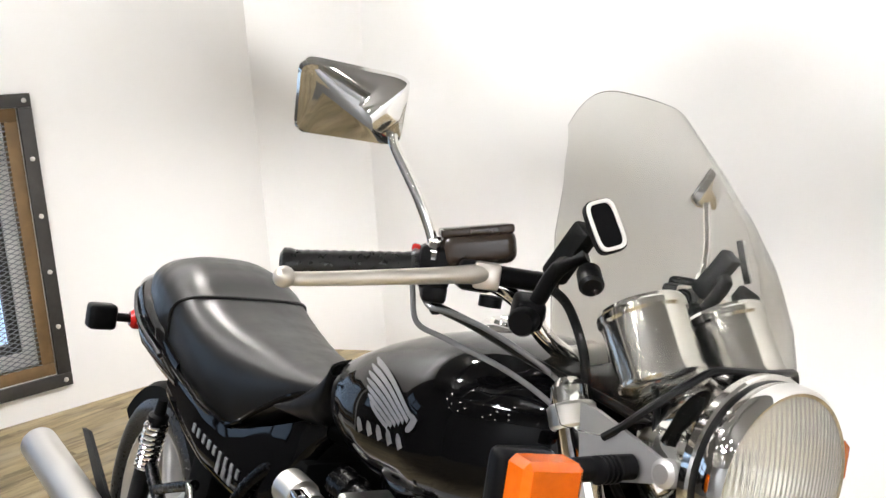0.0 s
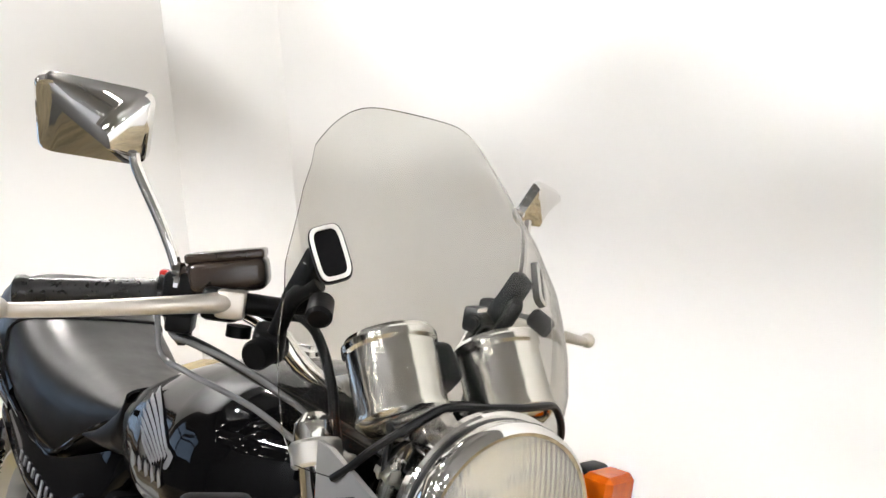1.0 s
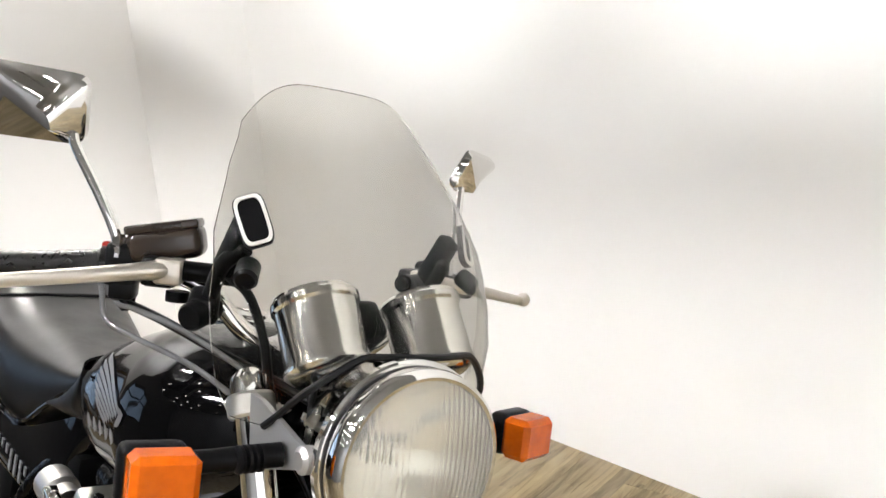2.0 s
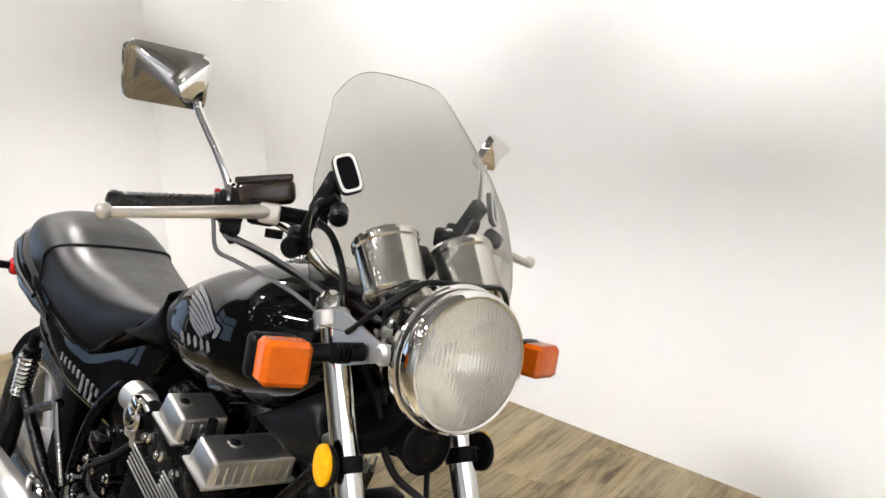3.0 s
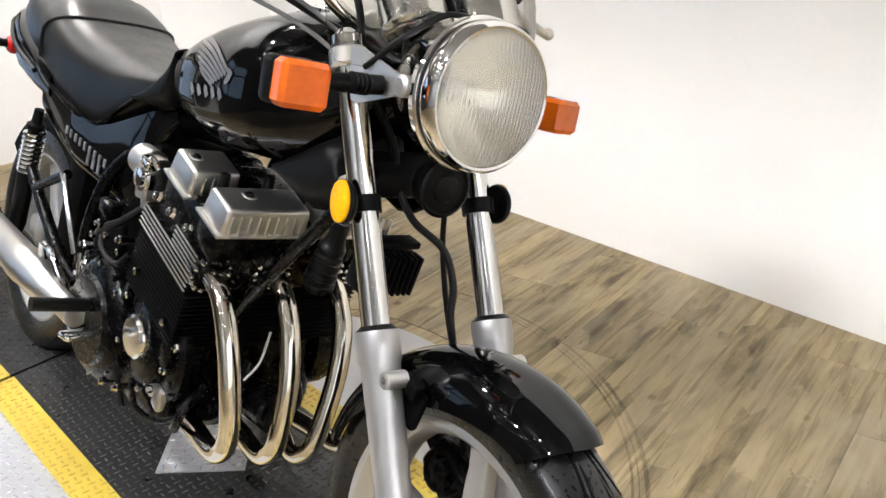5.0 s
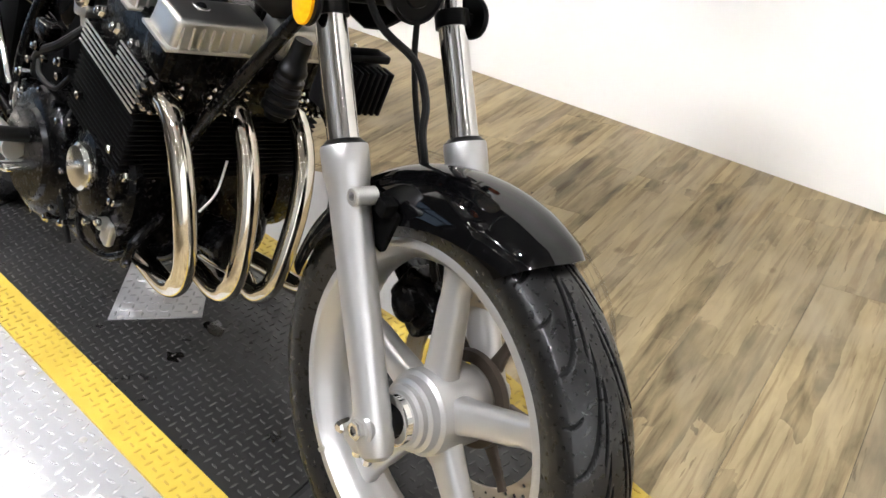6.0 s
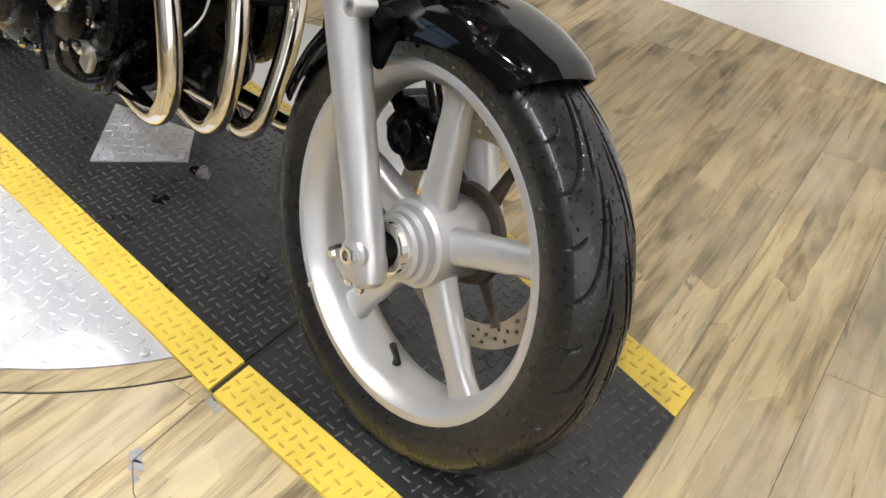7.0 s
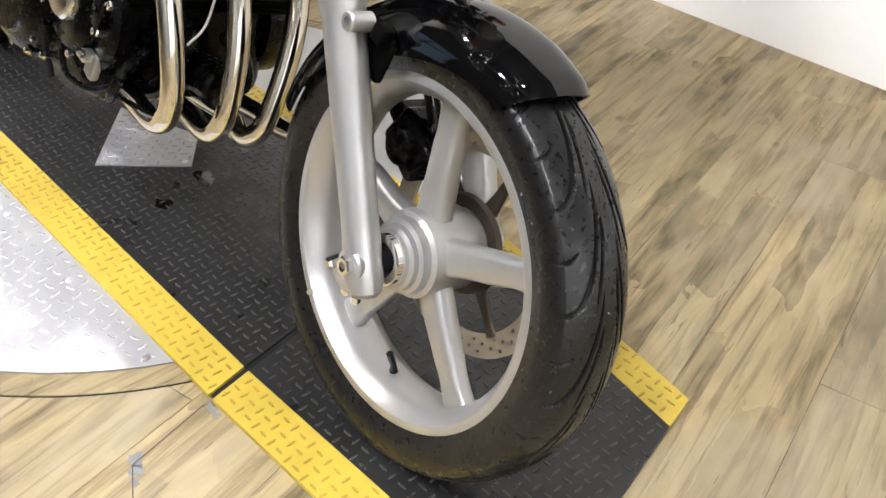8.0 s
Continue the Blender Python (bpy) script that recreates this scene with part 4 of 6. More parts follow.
def screen_mount(s):
    y0 = 0.018
    pad = Vector((-0.268, -0.147, 1.143)) if s < 0 else Vector((-0.345, 0.203, 1.13))
    n = Vector((0.80, s * 0.50, 0.33)).normalized()
    m = Matrix.Translation(pad) @ n.to_track_quat("Z", "Y").to_matrix().to_4x4() @ Matrix.Rotation(radians(-s * 24), 4, "Z")
    clamp = Vector((-0.357, -0.147, 1.043)) if s < 0 else Vector((-0.375, 0.165, 1.05))
    bm = bmesh.new()
    lathe(bm, clamp + Vector((0.02, s * 0.028, -0.012)), (-0.5, -s * 0.8, 0.2), [(0.004, 0.013), (0.008, 0.0155), (0.046, 0.0155), (0.05, 0.012)], 20)
    box(bm, clamp, (0.036, 0.033, 0.034), (0, 20, s * 30), 0.008, 3)
    tube(bm, [clamp + Vector((0.01, 0, 0.01)), clamp + Vector((0.035, 0, 0.05)), pad + Vector((-0.03, -s * 0.012, -0.03))], 0.009, 12, 4)
    box(bm, (clamp + pad) / 2 + Vector((-0.004, -s * 0.008, 0.018)), (0.026, 0.022, 0.07), (0, 35, 0), 0.005)
    k = Vector((-0.285, -0.138, 1.090)) if s < 0 else Vector((-0.34, 0.21, 1.085))
    lathe(bm, k, (0.75, s * 0.5, -0.5), [(-0.014, 0.009), (-0.010, 0.0125), (0.014, 0.013), (0.018, 0.010)], 18)
    mount = add("screen_mount", bm, PLASTIC, label="black clamp and arm holding the windscreen")
    bm = bmesh.new()
    prism(bm, [(math.copysign(abs(math.cos(a)) ** 0.45, math.cos(a)) * 0.0165, math.copysign(abs(math.sin(a)) ** 0.45, math.sin(a)) * 0.0275) for a in [2 * math.pi * i / 32 for i in range(32)]], -0.004, 0.004, m)
    plate = add("mount_plate", bm, PLASTIC, mount, "black oval mounting plate")
    bm = bmesh.new()
    lo, hi = [], []
    for f in (0.0152, 0.0118):
        for z in (0.0035, 0.0065):
            lo.append([bm.verts.new(m @ Vector((math.copysign(abs(math.cos(a)) ** 0.45, math.cos(a)) * f, math.copysign(abs(math.sin(a)) ** 0.45, math.sin(a)) * (f + 0.0110), z))) for a in [2 * math.pi * i / 32 for i in range(32)]])
    skin(bm, [lo[0], lo[1], lo[3], lo[2], lo[0]], True, False)
    add("gasket", bm, WHITE_RUBBER, mount, "pale gasket round the plate")


screen_mount(-1)
screen_mount(1)


def handlebar():
    y0 = 0.018

    def side(s, pts):
        return [(x, y0 + s * y * (1.0 if s < 0 else 1.09), z) for x, y, z in pts]

    bm = bmesh.new()
    half_r = side(-1, [(-0.375, 0.0, 0.985), (-0.375, 0.06, 0.988), (-0.388, 0.10, 1.01), (-0.410, 0.135, 1.050), (-0.440, 0.18, 1.070), (-0.478, 0.235, 1.069), (-0.552, 0.352, 1.050)])
    half_l = side(1, [(-0.375, 0.0, 0.985), (-0.375, 0.06, 0.988), (-0.388, 0.10, 1.01), (-0.410, 0.135, 1.050), (-0.440, 0.18, 1.070), (-0.478, 0.235, 1.069), (-0.552, 0.352, 1.050)])
    tube(bm, half_r[::-1] + half_l[1:], 0.0111, 16, 7)
    bar = add("handlebar", bm, CHROME, label="chrome handlebar")
    for s in (-1, 1):
        a = Vector(side(s, [(-0.474, 0.229, 1.0693)])[0])
        b = Vector(side(s, [(-0.554, 0.355, 1.0497)])[0])
        L = (b - a).length
        bm = bmesh.new()
        prof = [(0, 0.019), (0.006, 0.021), (0.010, 0.017)]
        prof += [p for k in range(12) for p in ((0.014 + k * (L - 0.03) / 12, 0.0168), (0.019 + k * (L - 0.03) / 12, 0.0160))]
        prof += [(L - 0.012, 0.0168), (L - 0.008, 0.0185), (L, 0.0185), (L + 0.004, 0.012)]
        lathe(bm, a, b - a, prof, 24)
        add("grip", bm, RUBBER, bar, "black ribbed rubber grip", 30)
        bm = bmesh.new()
        ang = math.degrees(math.atan2(b.y - a.y, b.x - a.x))
        mid = a - (b - a).normalized() * 0.016
        box(bm, mid, (0.036, 0.048, 0.050), (0, 0, ang), 0.008, 3)
        box(bm, mid + Vector((0.006, 0, -0.028)), (0.028, 0.036, 0.022), (0, 0, ang), 0.005, 2)
        lathe(bm, mid + Vector((0.012, 0, -0.036)), (0.3, 0, -1), [(0, 0.007), (0.012, 0.007), (0.016, 0.004)], 12)
        lathe(bm, mid + Vector((-0.012, -s * 0.01, -0.03)), (0.3, -s * 0.4, -1), [(0, 0.006), (0.014, 0.006), (0.018, 0.004)], 12)
        sw = add("switch_housing", bm, PLASTIC, bar, "black switch housing")
        # lever
        tip = Vector((-0.482, y0 + s * (0.390 if s < 0 else 0.446), 1.043))
        inner = Vector((-0.408, y0 + s * 0.205, 1.072))
        bm = bmesh.new()
        tube(bm, [inner + Vector((-0.006, -s * 0.028, 0.001)), inner, inner * 0.6 + tip * 0.4 + Vector((0.010, 0, 0)), tip + Vector((0.004, -s * 0.02, 0)), tip], 0.008, 14, 6, [0.010, 0.012, 0.0095, 0.0085, 0.0078, 0.0075, 0.0075])
        for v in bm.verts:
            v.co.z = 1.058 + (v.co.z - 1.058) * 1.0
        n0 = len(bm.verts)
        bmesh.ops.create_uvsphere(bm, u_segments=18, v_segments=12, radius=0.0115, matrix=Matrix.Translation(tip))
        box(bm, inner + Vector((-0.006, -s * 0.022, 0.0)), (0.030, 0.040, 0.030), (0, 0, ang), 0.005, 2)
        add("lever", bm, LEVER, bar, "bare alloy hand lever with a ball end")
        # lever perch
        bm = bmesh.new()
        perch = Vector((-0.430, y0 + s * 0.185, 1.070))
        box(bm, perch, (0.040, 0.055, 0.034), (0, 0, ang), 0.007, 2)
        tube(bm, [perch + Vector((0.012, s * 0.01, 0.004)), Vector((-0.386, y0 + s * 0.128, 1.073))], 0.0115, 14)
        lathe(bm, Vector((-0.388, y0 + s * 0.132, 1.073)), Vector((0.5, -s * 0.78, 0)), [(0, 0.012), (0.018, 0.012), (0.018, 0.008), (0.026, 0.008)], 12)
        lathe(bm, perch + Vector((0.02, -s * 0.012, -0.02)), (0, 0, -1), [(0, 0.013), (0.012, 0.013), (0.012, 0.009), (0.004, 0.008)], 16)
        add("lever_perch", bm, PLASTIC, bar, "black lever perch")
        # mirror
        dy = 0.0 if s < 0 else 0.026
        base = Vector((-0.455, y0 + dy + s * 0.228, 1.092))
        neck = Vector((-0.495, y0 + dy + s * 0.270, 1.193))
        bm = bmesh.new()
        lathe(bm, base - Vector((0, 0, 0.012)), (0, 0, 1), [(0, 0.010), (0.01, 0.010), (0.012, 0.0085), (0.022, 0.0085), (0.026, 0.006)], 6)
        tube(bm, [base, base * 0.85 + neck * 0.15 + Vector((0.003, 0, 0.004)), base * 0.5 + neck * 0.5 + Vector((0.005, 0, 0.003)), neck, neck + Vector((-0.006, s * 0.004, 0.016))], 0.0058, 14, 6)
        stem = add("mirror", bm, CHROME, bar, "chrome rear-view mirror on a cranked stem")
        o = Vector((-0.574, y0 + dy + s * 0.362, 1.282))
        it = Vector((-0.498, y0 + dy + s * 0.262, 1.275))
        ob_ = Vector((-0.610, y0 + dy + s * 0.338, 1.203))
        ib = Vector((-0.510, y0 + dy + s * 0.256, 1.202))
        if s > 0:  # this one is turned further in and leans out
            mid_, lean = (o + it + ob_ + ib) / 4, Matrix.Rotation(radians(-16), 3, Vector((0.75, -0.66, 0)))
            turn = Matrix.Rotation(radians(-10), 3, "Z")
            o, it, ob_, ib = (mid_ + Vector((0.004, 0.020, -0.004)) + lean @ turn @ (p - mid_) * 0.86 for p in (o, it, ob_, ib))
        cen = (o + it + ob_ + ib) / 4
        nrm = (it - o).cross(ob_ - o)
        nrm.normalize()
        if nrm.x < 0:
            nrm = -nrm
        corners = [o, it, ib, ob_]
        outline = []
        for k in range(4):
            p, q, r = corners[k - 1], corners[k], corners[(k + 1) % 4]
            for f in (0.0, 0.25, 0.5, 0.75, 1.0):
                a1, b1 = q + (p - q) * 0.16, q + (r - q) * 0.16
                outline.append((a1 * (1 - f) + q * f) * (1 - f) + (q * (1 - f) + b1 * f) * f)
        apex = ib * 0.50 + it * 0.22 + o * 0.16 + ob_ * 0.12 + nrm * 0.040
        ridge = o * 0.62 + it * 0.20 + ob_ * 0.18 + nrm * 0.016
        bm = bmesh.new()
        rim0 = [bm.verts.new(p - nrm * 0.004) for p in outline]
        rim1 = [bm.verts.new(p + nrm * 0.007) for p in outline]
        rim2 = [bm.verts.new(p + (cen - p) * 0.07 + nrm * 0.012) for p in outline]
        mid = []
        for p in outline:
            best = ridge + (apex - ridge) * max(0, min(1, (p - ridge).dot(apex - ridge) / (apex - ridge).length_squared))
            mid.append(bm.verts.new(p * 0.16 + best * 0.84))
        skin(bm, [rim0, rim1, rim2, mid], True, False)
        bm.faces.new(mid)
        bm.faces.new(list(reversed(rim0)))
        add("mirror_shell", bm, CHROME, bar, "faceted chrome mirror shell", 24)
        bm = bmesh.new()
        g0 = [bm.verts.new(p + (cen - p) * 0.06 - nrm * 0.0052) for p in outline]
        g1 = [bm.verts.new(p + (cen - p) * 0.06 - nrm * 0.0085) for p in outline]
        skin(bm, [g0, g1])
        add("mirror_glass", bm, MIRROR, bar, "mirror glass", 20)
    # brake fluid reservoir on the near side
    c = Vector((-0.440, -0.160, 1.104))
    bm = bmesh.new()
    box(bm, c + Vector((0, 0, -0.004)), (0.084, 0.052, 0.038), (0, -13, 57.5), 0.012, 4)
    res = add("fluid_reservoir", bm, SMOKED, bar, "black brake fluid reservoir")
    bm = bmesh.new()
    box(bm, c + Vector((-0.003, -0.004, 0.0150)), (0.0815, 0.0495, 0.010), (0, -13, 57.5), 0.003, 3)
    add("reservoir_lid", bm, SMOKED, bar, "black reservoir lid")
    bm = bmesh.new()
    box(bm, (-0.486, -0.211, 1.089), (0.010, 0.018, 0.010), (0, 0, 57), 0.003)
    add("stop_switch", bm, RED, bar, "small red engine stop switch")
    for s in (-1, 1):
        bm = bmesh.new()
        box(bm, (-0.372, y0 + s * 0.045, 0.982), (0.044, 0.034, 0.052), (0, -20, 0), 0.006)
        lathe(bm, (-0.372, y0 + s * 0.045, 1.005), (-0.3, 0, 1), [(0, 0.008), (0.006, 0.008), (0.008, 0.005)], 6)
        add("bar_clamp", bm, ALLOY, bar, "alloy handlebar clamp")


handlebar()


def cable(name, pts, r, mat=None, label=""):
    bm = bmesh.new()
    tube(bm, pts, r, 10, 8)
    return add(name, bm, mat or HOSE, label=label)


cable("brake_hose", [(-0.378, -0.112, 1.073), (-0.35, -0.098, 1.055), (-0.325, -0.088, 1.01), (-0.315, -0.08, 0.96), (-0.30, -0.06, 0.90), (-0.27, -0.035, 0.84), (-0.245, -0.035, 0.79), (-0.21, -0.028, 0.748), (-0.178, 0.008, 0.715), (-0.158, 0.020, 0.67), (-0.150, 0.018, 0.63), (-0.140, 0.024, 0.59), (-0.135, 0.05, 0.50), (-0.12, 0.07, 0.43)], 0.0055, label="black front brake hose")
cable("throttle_cable", [(-0.464, -0.216, 1.07), (-0.462, -0.212, 1.045), (-0.452, -0.205, 1.028), (-0.425, -0.195, 1.026), (-0.39, -0.16, 1.012), (-0.35, -0.10, 0.975), (-0.34, -0.05, 0.93), (-0.38, 0.0, 0.88)], 0.0032, CABLE_GREY, "grey throttle cable")
cable("throttle_cable", [(-0.472, -0.222, 1.07), (-0.470, -0.218, 1.04), (-0.458, -0.214, 1.008), (-0.42, -0.20, 0.998), (-0.37, -0.15, 0.975), (-0.33, -0.11, 0.945), (-0.33, -0.05, 0.90), (-0.37, 0.0, 0.85)], 0.0032, CABLE_GREY, "grey throttle cable")
cable("wiring_loom", [(-0.455, -0.20, 1.03), (-0.42, -0.165, 1.015), (-0.37, -0.11, 0.985), (-0.31, -0.06, 0.96), (-0.26, -0.03, 0.94)], 0.0055, label="black wiring loom")
cable("clutch_cable", [(-0.40, 0.19, 1.06), (-0.36, 0.15, 1.03), (-0.31, 0.09, 0.98), (-0.30, 0.04, 0.90), (-0.33, 0.05, 0.8)], 0.0045, label="black clutch cable")
cable("wiring_loom", [(-0.44, 0.22, 1.045), (-0.38, 0.15, 1.0), (-0.30, 0.07, 0.97), (-0.25, 0.03, 0.94)], 0.006, label="black wiring loom")
cable("speedometer_cable", [(-0.26, 0.05, 0.98), (-0.22, 0.035, 0.90), (-0.215, 0.03, 0.80), (-0.205, 0.035, 0.70), (-0.17, 0.06, 0.56), (-0.06, 0.075, 0.36)], 0.0042, label="black speedometer cable")
cable("lamp_loom", [(-0.232, -0.075, 0.99), (-0.215, -0.088, 0.965), (-0.21, -0.09, 0.93)], 0.004)


def horn():
    bm = bmesh.new()
    c = Vector((-0.178, -0.012, 0.800))
    lathe(bm, c, (1, -0.1, -0.05), [(-0.03, 0.02), (-0.028, 0.034), (-0.006, 0.037), (0.0, 0.040), (0.004, 0.040), (0.006, 0.036), (0.002, 0.034), (0.003, 0.020), (0.006, 0.018), (0.008, 0.006)], 40)
    add("horn", bm, PLASTIC, label="round black horn")
    bm = bmesh.new()
    box(bm, (-0.25, -0.02, 0.705), (0.03, 0.08, 0.012), (0, 10, 0), 0.004)
    box(bm, (-0.27, -0.018, 0.662), (0.045, 0.080, 0.070), (0, 15, 0), 0.006)
    reg = add("regulator", bm, PLASTIC, label="black finned rectifier between the fork legs")
    for k in range(8):
        bm = bmesh.new()
        box(bm, (-0.243, -0.055 + k * 0.0105, 0.660), (0.022, 0.005, 0.062), (0, 15, 0), 0.001)
        add("regulator_fin", bm, PLASTIC, reg)
    bm = bmesh.new()
    tube(bm, [(-0.385, 0, 0.955), (-0.325, 0, 0.79)], 0.033, 24)
    add("steering_head", bm, PLASTIC, label="black steering head tube")


horn()


def fuel_tank():
    bm = bmesh.new()
    st = [(-0.292, 0.045, 0.885, 0.940), (-0.305, 0.085, 0.850, 0.968), (-0.335, 0.120, 0.815, 0.988), (-0.385, 0.152, 0.785, 1.000), (-0.44, 0.171, 0.770, 1.003), (-0.50, 0.178, 0.763, 1.000), (-0.56, 0.173, 0.760, 0.990), (-0.62, 0.170, 0.762, 0.975), (-0.68, 0.160, 0.772, 0.955), (-0.73, 0.146, 0.788, 0.934), (-0.78, 0.123, 0.808, 0.910), (-0.815, 0.088, 0.832, 0.890), (-0.832, 0.06, 0.85, 0.875)]
    rings = [section(bm, x, 0.004, hw, zb, zt, 2.25, 44, 3.0) for x, hw, zb, zt in st]
    skin(bm, rings)
    bmesh.ops.subdivide_edges(bm, edges=[e for e in bm.edges if abs(e.verts[0].co.x - e.verts[1].co.x) > 1e-4], cuts=2, smooth=0.6)
    tank = add("fuel_tank", bm, BLACK, label="glossy black teardrop fuel tank", smooth=60)
    bm = bmesh.new()
    pts = []
    for k in range(13):
        f = k / 12
        x = -0.305 - 0.45 * f
        hw = 0.10 + 0.06 * math.sin(math.pi * min(1, f * 1.15)) - 0.03 * f
        pts.append((x, 0.004 - hw, 0.875 - 0.115 * math.sin(math.pi * min(1.0, f * 1.1) * 0.5) + (0.05 * max(0, f - 0.55) / 0.45)))
    tube(bm, pts, 0.0045, 8, 3)
    add("tank_seam", bm, BLACK, tank, "black welded seam lip")
    bm = bmesh.new()
    lathe(bm, (-0.545, 0.004, 0.988), (0.06, 0, 1), [(0, 0.040), (0.006, 0.042), (0.010, 0.038), (0.013, 0.030), (0.018, 0.028), (0.020, 0.012)], 36)
    box(bm, (-0.545, 0.004, 1.007), (0.03, 0.012, 0.006), (0, 0, 30), 0.002)
    add("filler_cap", bm, CHROME, tank, "chrome filler cap")
    # winged emblem: plain feather shapes following the tank side
    add("emblem", feathers(), DECAL, tank, "silver winged emblem", 0)
    return tank


def on_tank(x, z):
    """The tank's side at x and z (near side)."""
    st = [(-0.335, 0.120, 0.815, 0.988), (-0.385, 0.152, 0.785, 1.000), (-0.44, 0.171, 0.770, 1.003), (-0.50, 0.178, 0.763, 1.000), (-0.56, 0.173, 0.760, 0.990), (-0.62, 0.170, 0.762, 0.975), (-0.68, 0.160, 0.772, 0.955), (-0.73, 0.146, 0.788, 0.934), (-0.78, 0.123, 0.808, 0.910)]
    for (a, w0, b0, t0), (b, w1, b1, t1) in zip(st, st[1:]):
        if b <= x <= a:
            f = (x - a) / (b - a)
            hw, zb, zt = w0 + (w1 - w0) * f, b0 + (b1 - b0) * f, t0 + (t1 - t0) * f
            zc, hz = (zb + zt) / 2, (zt - zb) / 2
            q = min(0.999, abs(z - zc) / hz)
            p = 2.25 if z > zc else 3.0
            return Vector((x, 0.004 - hw * (1 - q ** p) ** (1 / p) - 0.0022, z))
    return Vector((x, -0.18, z))


def feathers():
    bm = bmesh.new()

    def strip(p, q, w0, w1, n=8, bow=0.0):
        d = Vector((q[0] - p[0], q[1] - p[1]))
        s = Vector((-d.y, d.x)).normalized()
        lo, hi = [], []
        for i in range(n + 1):
            f = i / n
            c = Vector(p) + d * f + s * bow * math.sin(math.pi * f)
            w = w0 + (w1 - w0) * f
            if f > 0.85:
                w *= 1 - (f - 0.85) / 0.15 * 0.7
            lo.append(bm.verts.new(on_tank(c.x - s.x * w, c.y - s.y * w)))
            hi.append(bm.verts.new(on_tank(c.x + s.x * w, c.y + s.y * w)))
        for i in range(n):
            bm.faces.new((lo[i], lo[i + 1], hi[i + 1], hi[i]))

    # feathers fan up and back from the shoulder of the wing, the lower ones shorter
    for k in range(7):
        f = k / 6
        root = (-0.490 - 0.052 * f, 0.889 - 0.024 * f)
        tip = (-0.6435 + 0.050 * f ** 1.2, 0.931 - 0.047 * f)
        strip(root, tip, 0.0033, 0.0029, 14, -0.010 + 0.012 * f)
    strip((-0.488, 0.893), (-0.500, 0.872), 0.0055, 0.0040, 6, 0.002)
    # five plain slanting bars below the wing
    for k in range(5):
        x, z = -0.606 + 0.0245 * k, 0.8505 + 0.0016 * k
        strip((x, z - 0.0085), (x - 0.010, z + 0.0075), 0.0062, 0.0058, 3)
    return bm


fuel_tank()


def seat():
    bm = bmesh.new()
    st = [(-0.855, 0.045, 0.832, 0.838), (-0.88, 0.066, 0.826, 0.843), (-0.95, 0.084, 0.806, 0.842), (-1.03, 0.101, 0.760, 0.848), (-1.10, 0.116, 0.716, 0.857), (-1.18, 0.132, 0.724, 0.870), (-1.25, 0.141, 0.748, 0.887), (-1.31, 0.145, 0.766, 0.909), (-1.37, 0.147, 0.787, 0.940), (-1.43, 0.145, 0.803, 0.960), (-1.49, 0.140, 0.820, 0.967), (-1.56, 0.126, 0.838, 0.955), (-1.62, 0.105, 0.852, 0.940), (-1.65, 0.08, 0.865, 0.92)]
    rings = [section(bm, x, 0.004, hw, zb - 0.03, zt, 2.7, 40, 5.0) for x, hw, zb, zt in st]
    skin(bm, rings)
    bmesh.ops.subdivide_edges(bm, edges=[e for e in bm.edges if abs(e.verts[0].co.x - e.verts[1].co.x) > 1e-4], cuts=2, smooth=0.6)
    s = add("seat", bm, VINYL, label="black stitched vinyl dual seat with scuffed front", smooth=60)

    def on_seat(x, k):
        for (a, w0, b0, t0), (b, w1, b1, t1) in zip(st, st[1:]):
            if b <= x <= a:
                f = (x - a) / (b - a)
                hw, zb, zt = w0 + (w1 - w0) * f, b0 + (b1 - b0) * f - 0.03, t0 + (t1 - t0) * f
                c, sn = math.cos(k), math.sin(k)
                p = 2.7 if sn >= 0 else 5.0
                return Vector((x, 0.004 + 1.004 * hw * math.copysign(abs(c) ** (2 / p), c), (zb + zt) / 2 + 1.004 * (zt - zb) / 2 * math.copysign(abs(sn) ** (2 / p), sn)))
        return Vector((x, 0, 0.9))

    bm = bmesh.new()
    tube(bm, [on_seat(-1.302 - 0.075 * math.sin(a) ** 2, math.pi / 2 + a * 1.2) for a in [(-1 + k / 15) * math.pi / 2 * 0.92 for k in range(31)]], 0.0042, 8, 2)
    add("seat_piping", bm, HOSE, s, "black piping seam")
    bm = bmesh.new()
    for sgn in (-1, 1):
        tube(bm, [(x, 0.004 + sgn * (hw + 0.002), zb - 0.006) for x, hw, zb, zt in st[1:-1]], 0.005, 8, 5)
    add("seat_edge", bm, BLACK, s, "glossy black lower edge")


seat()


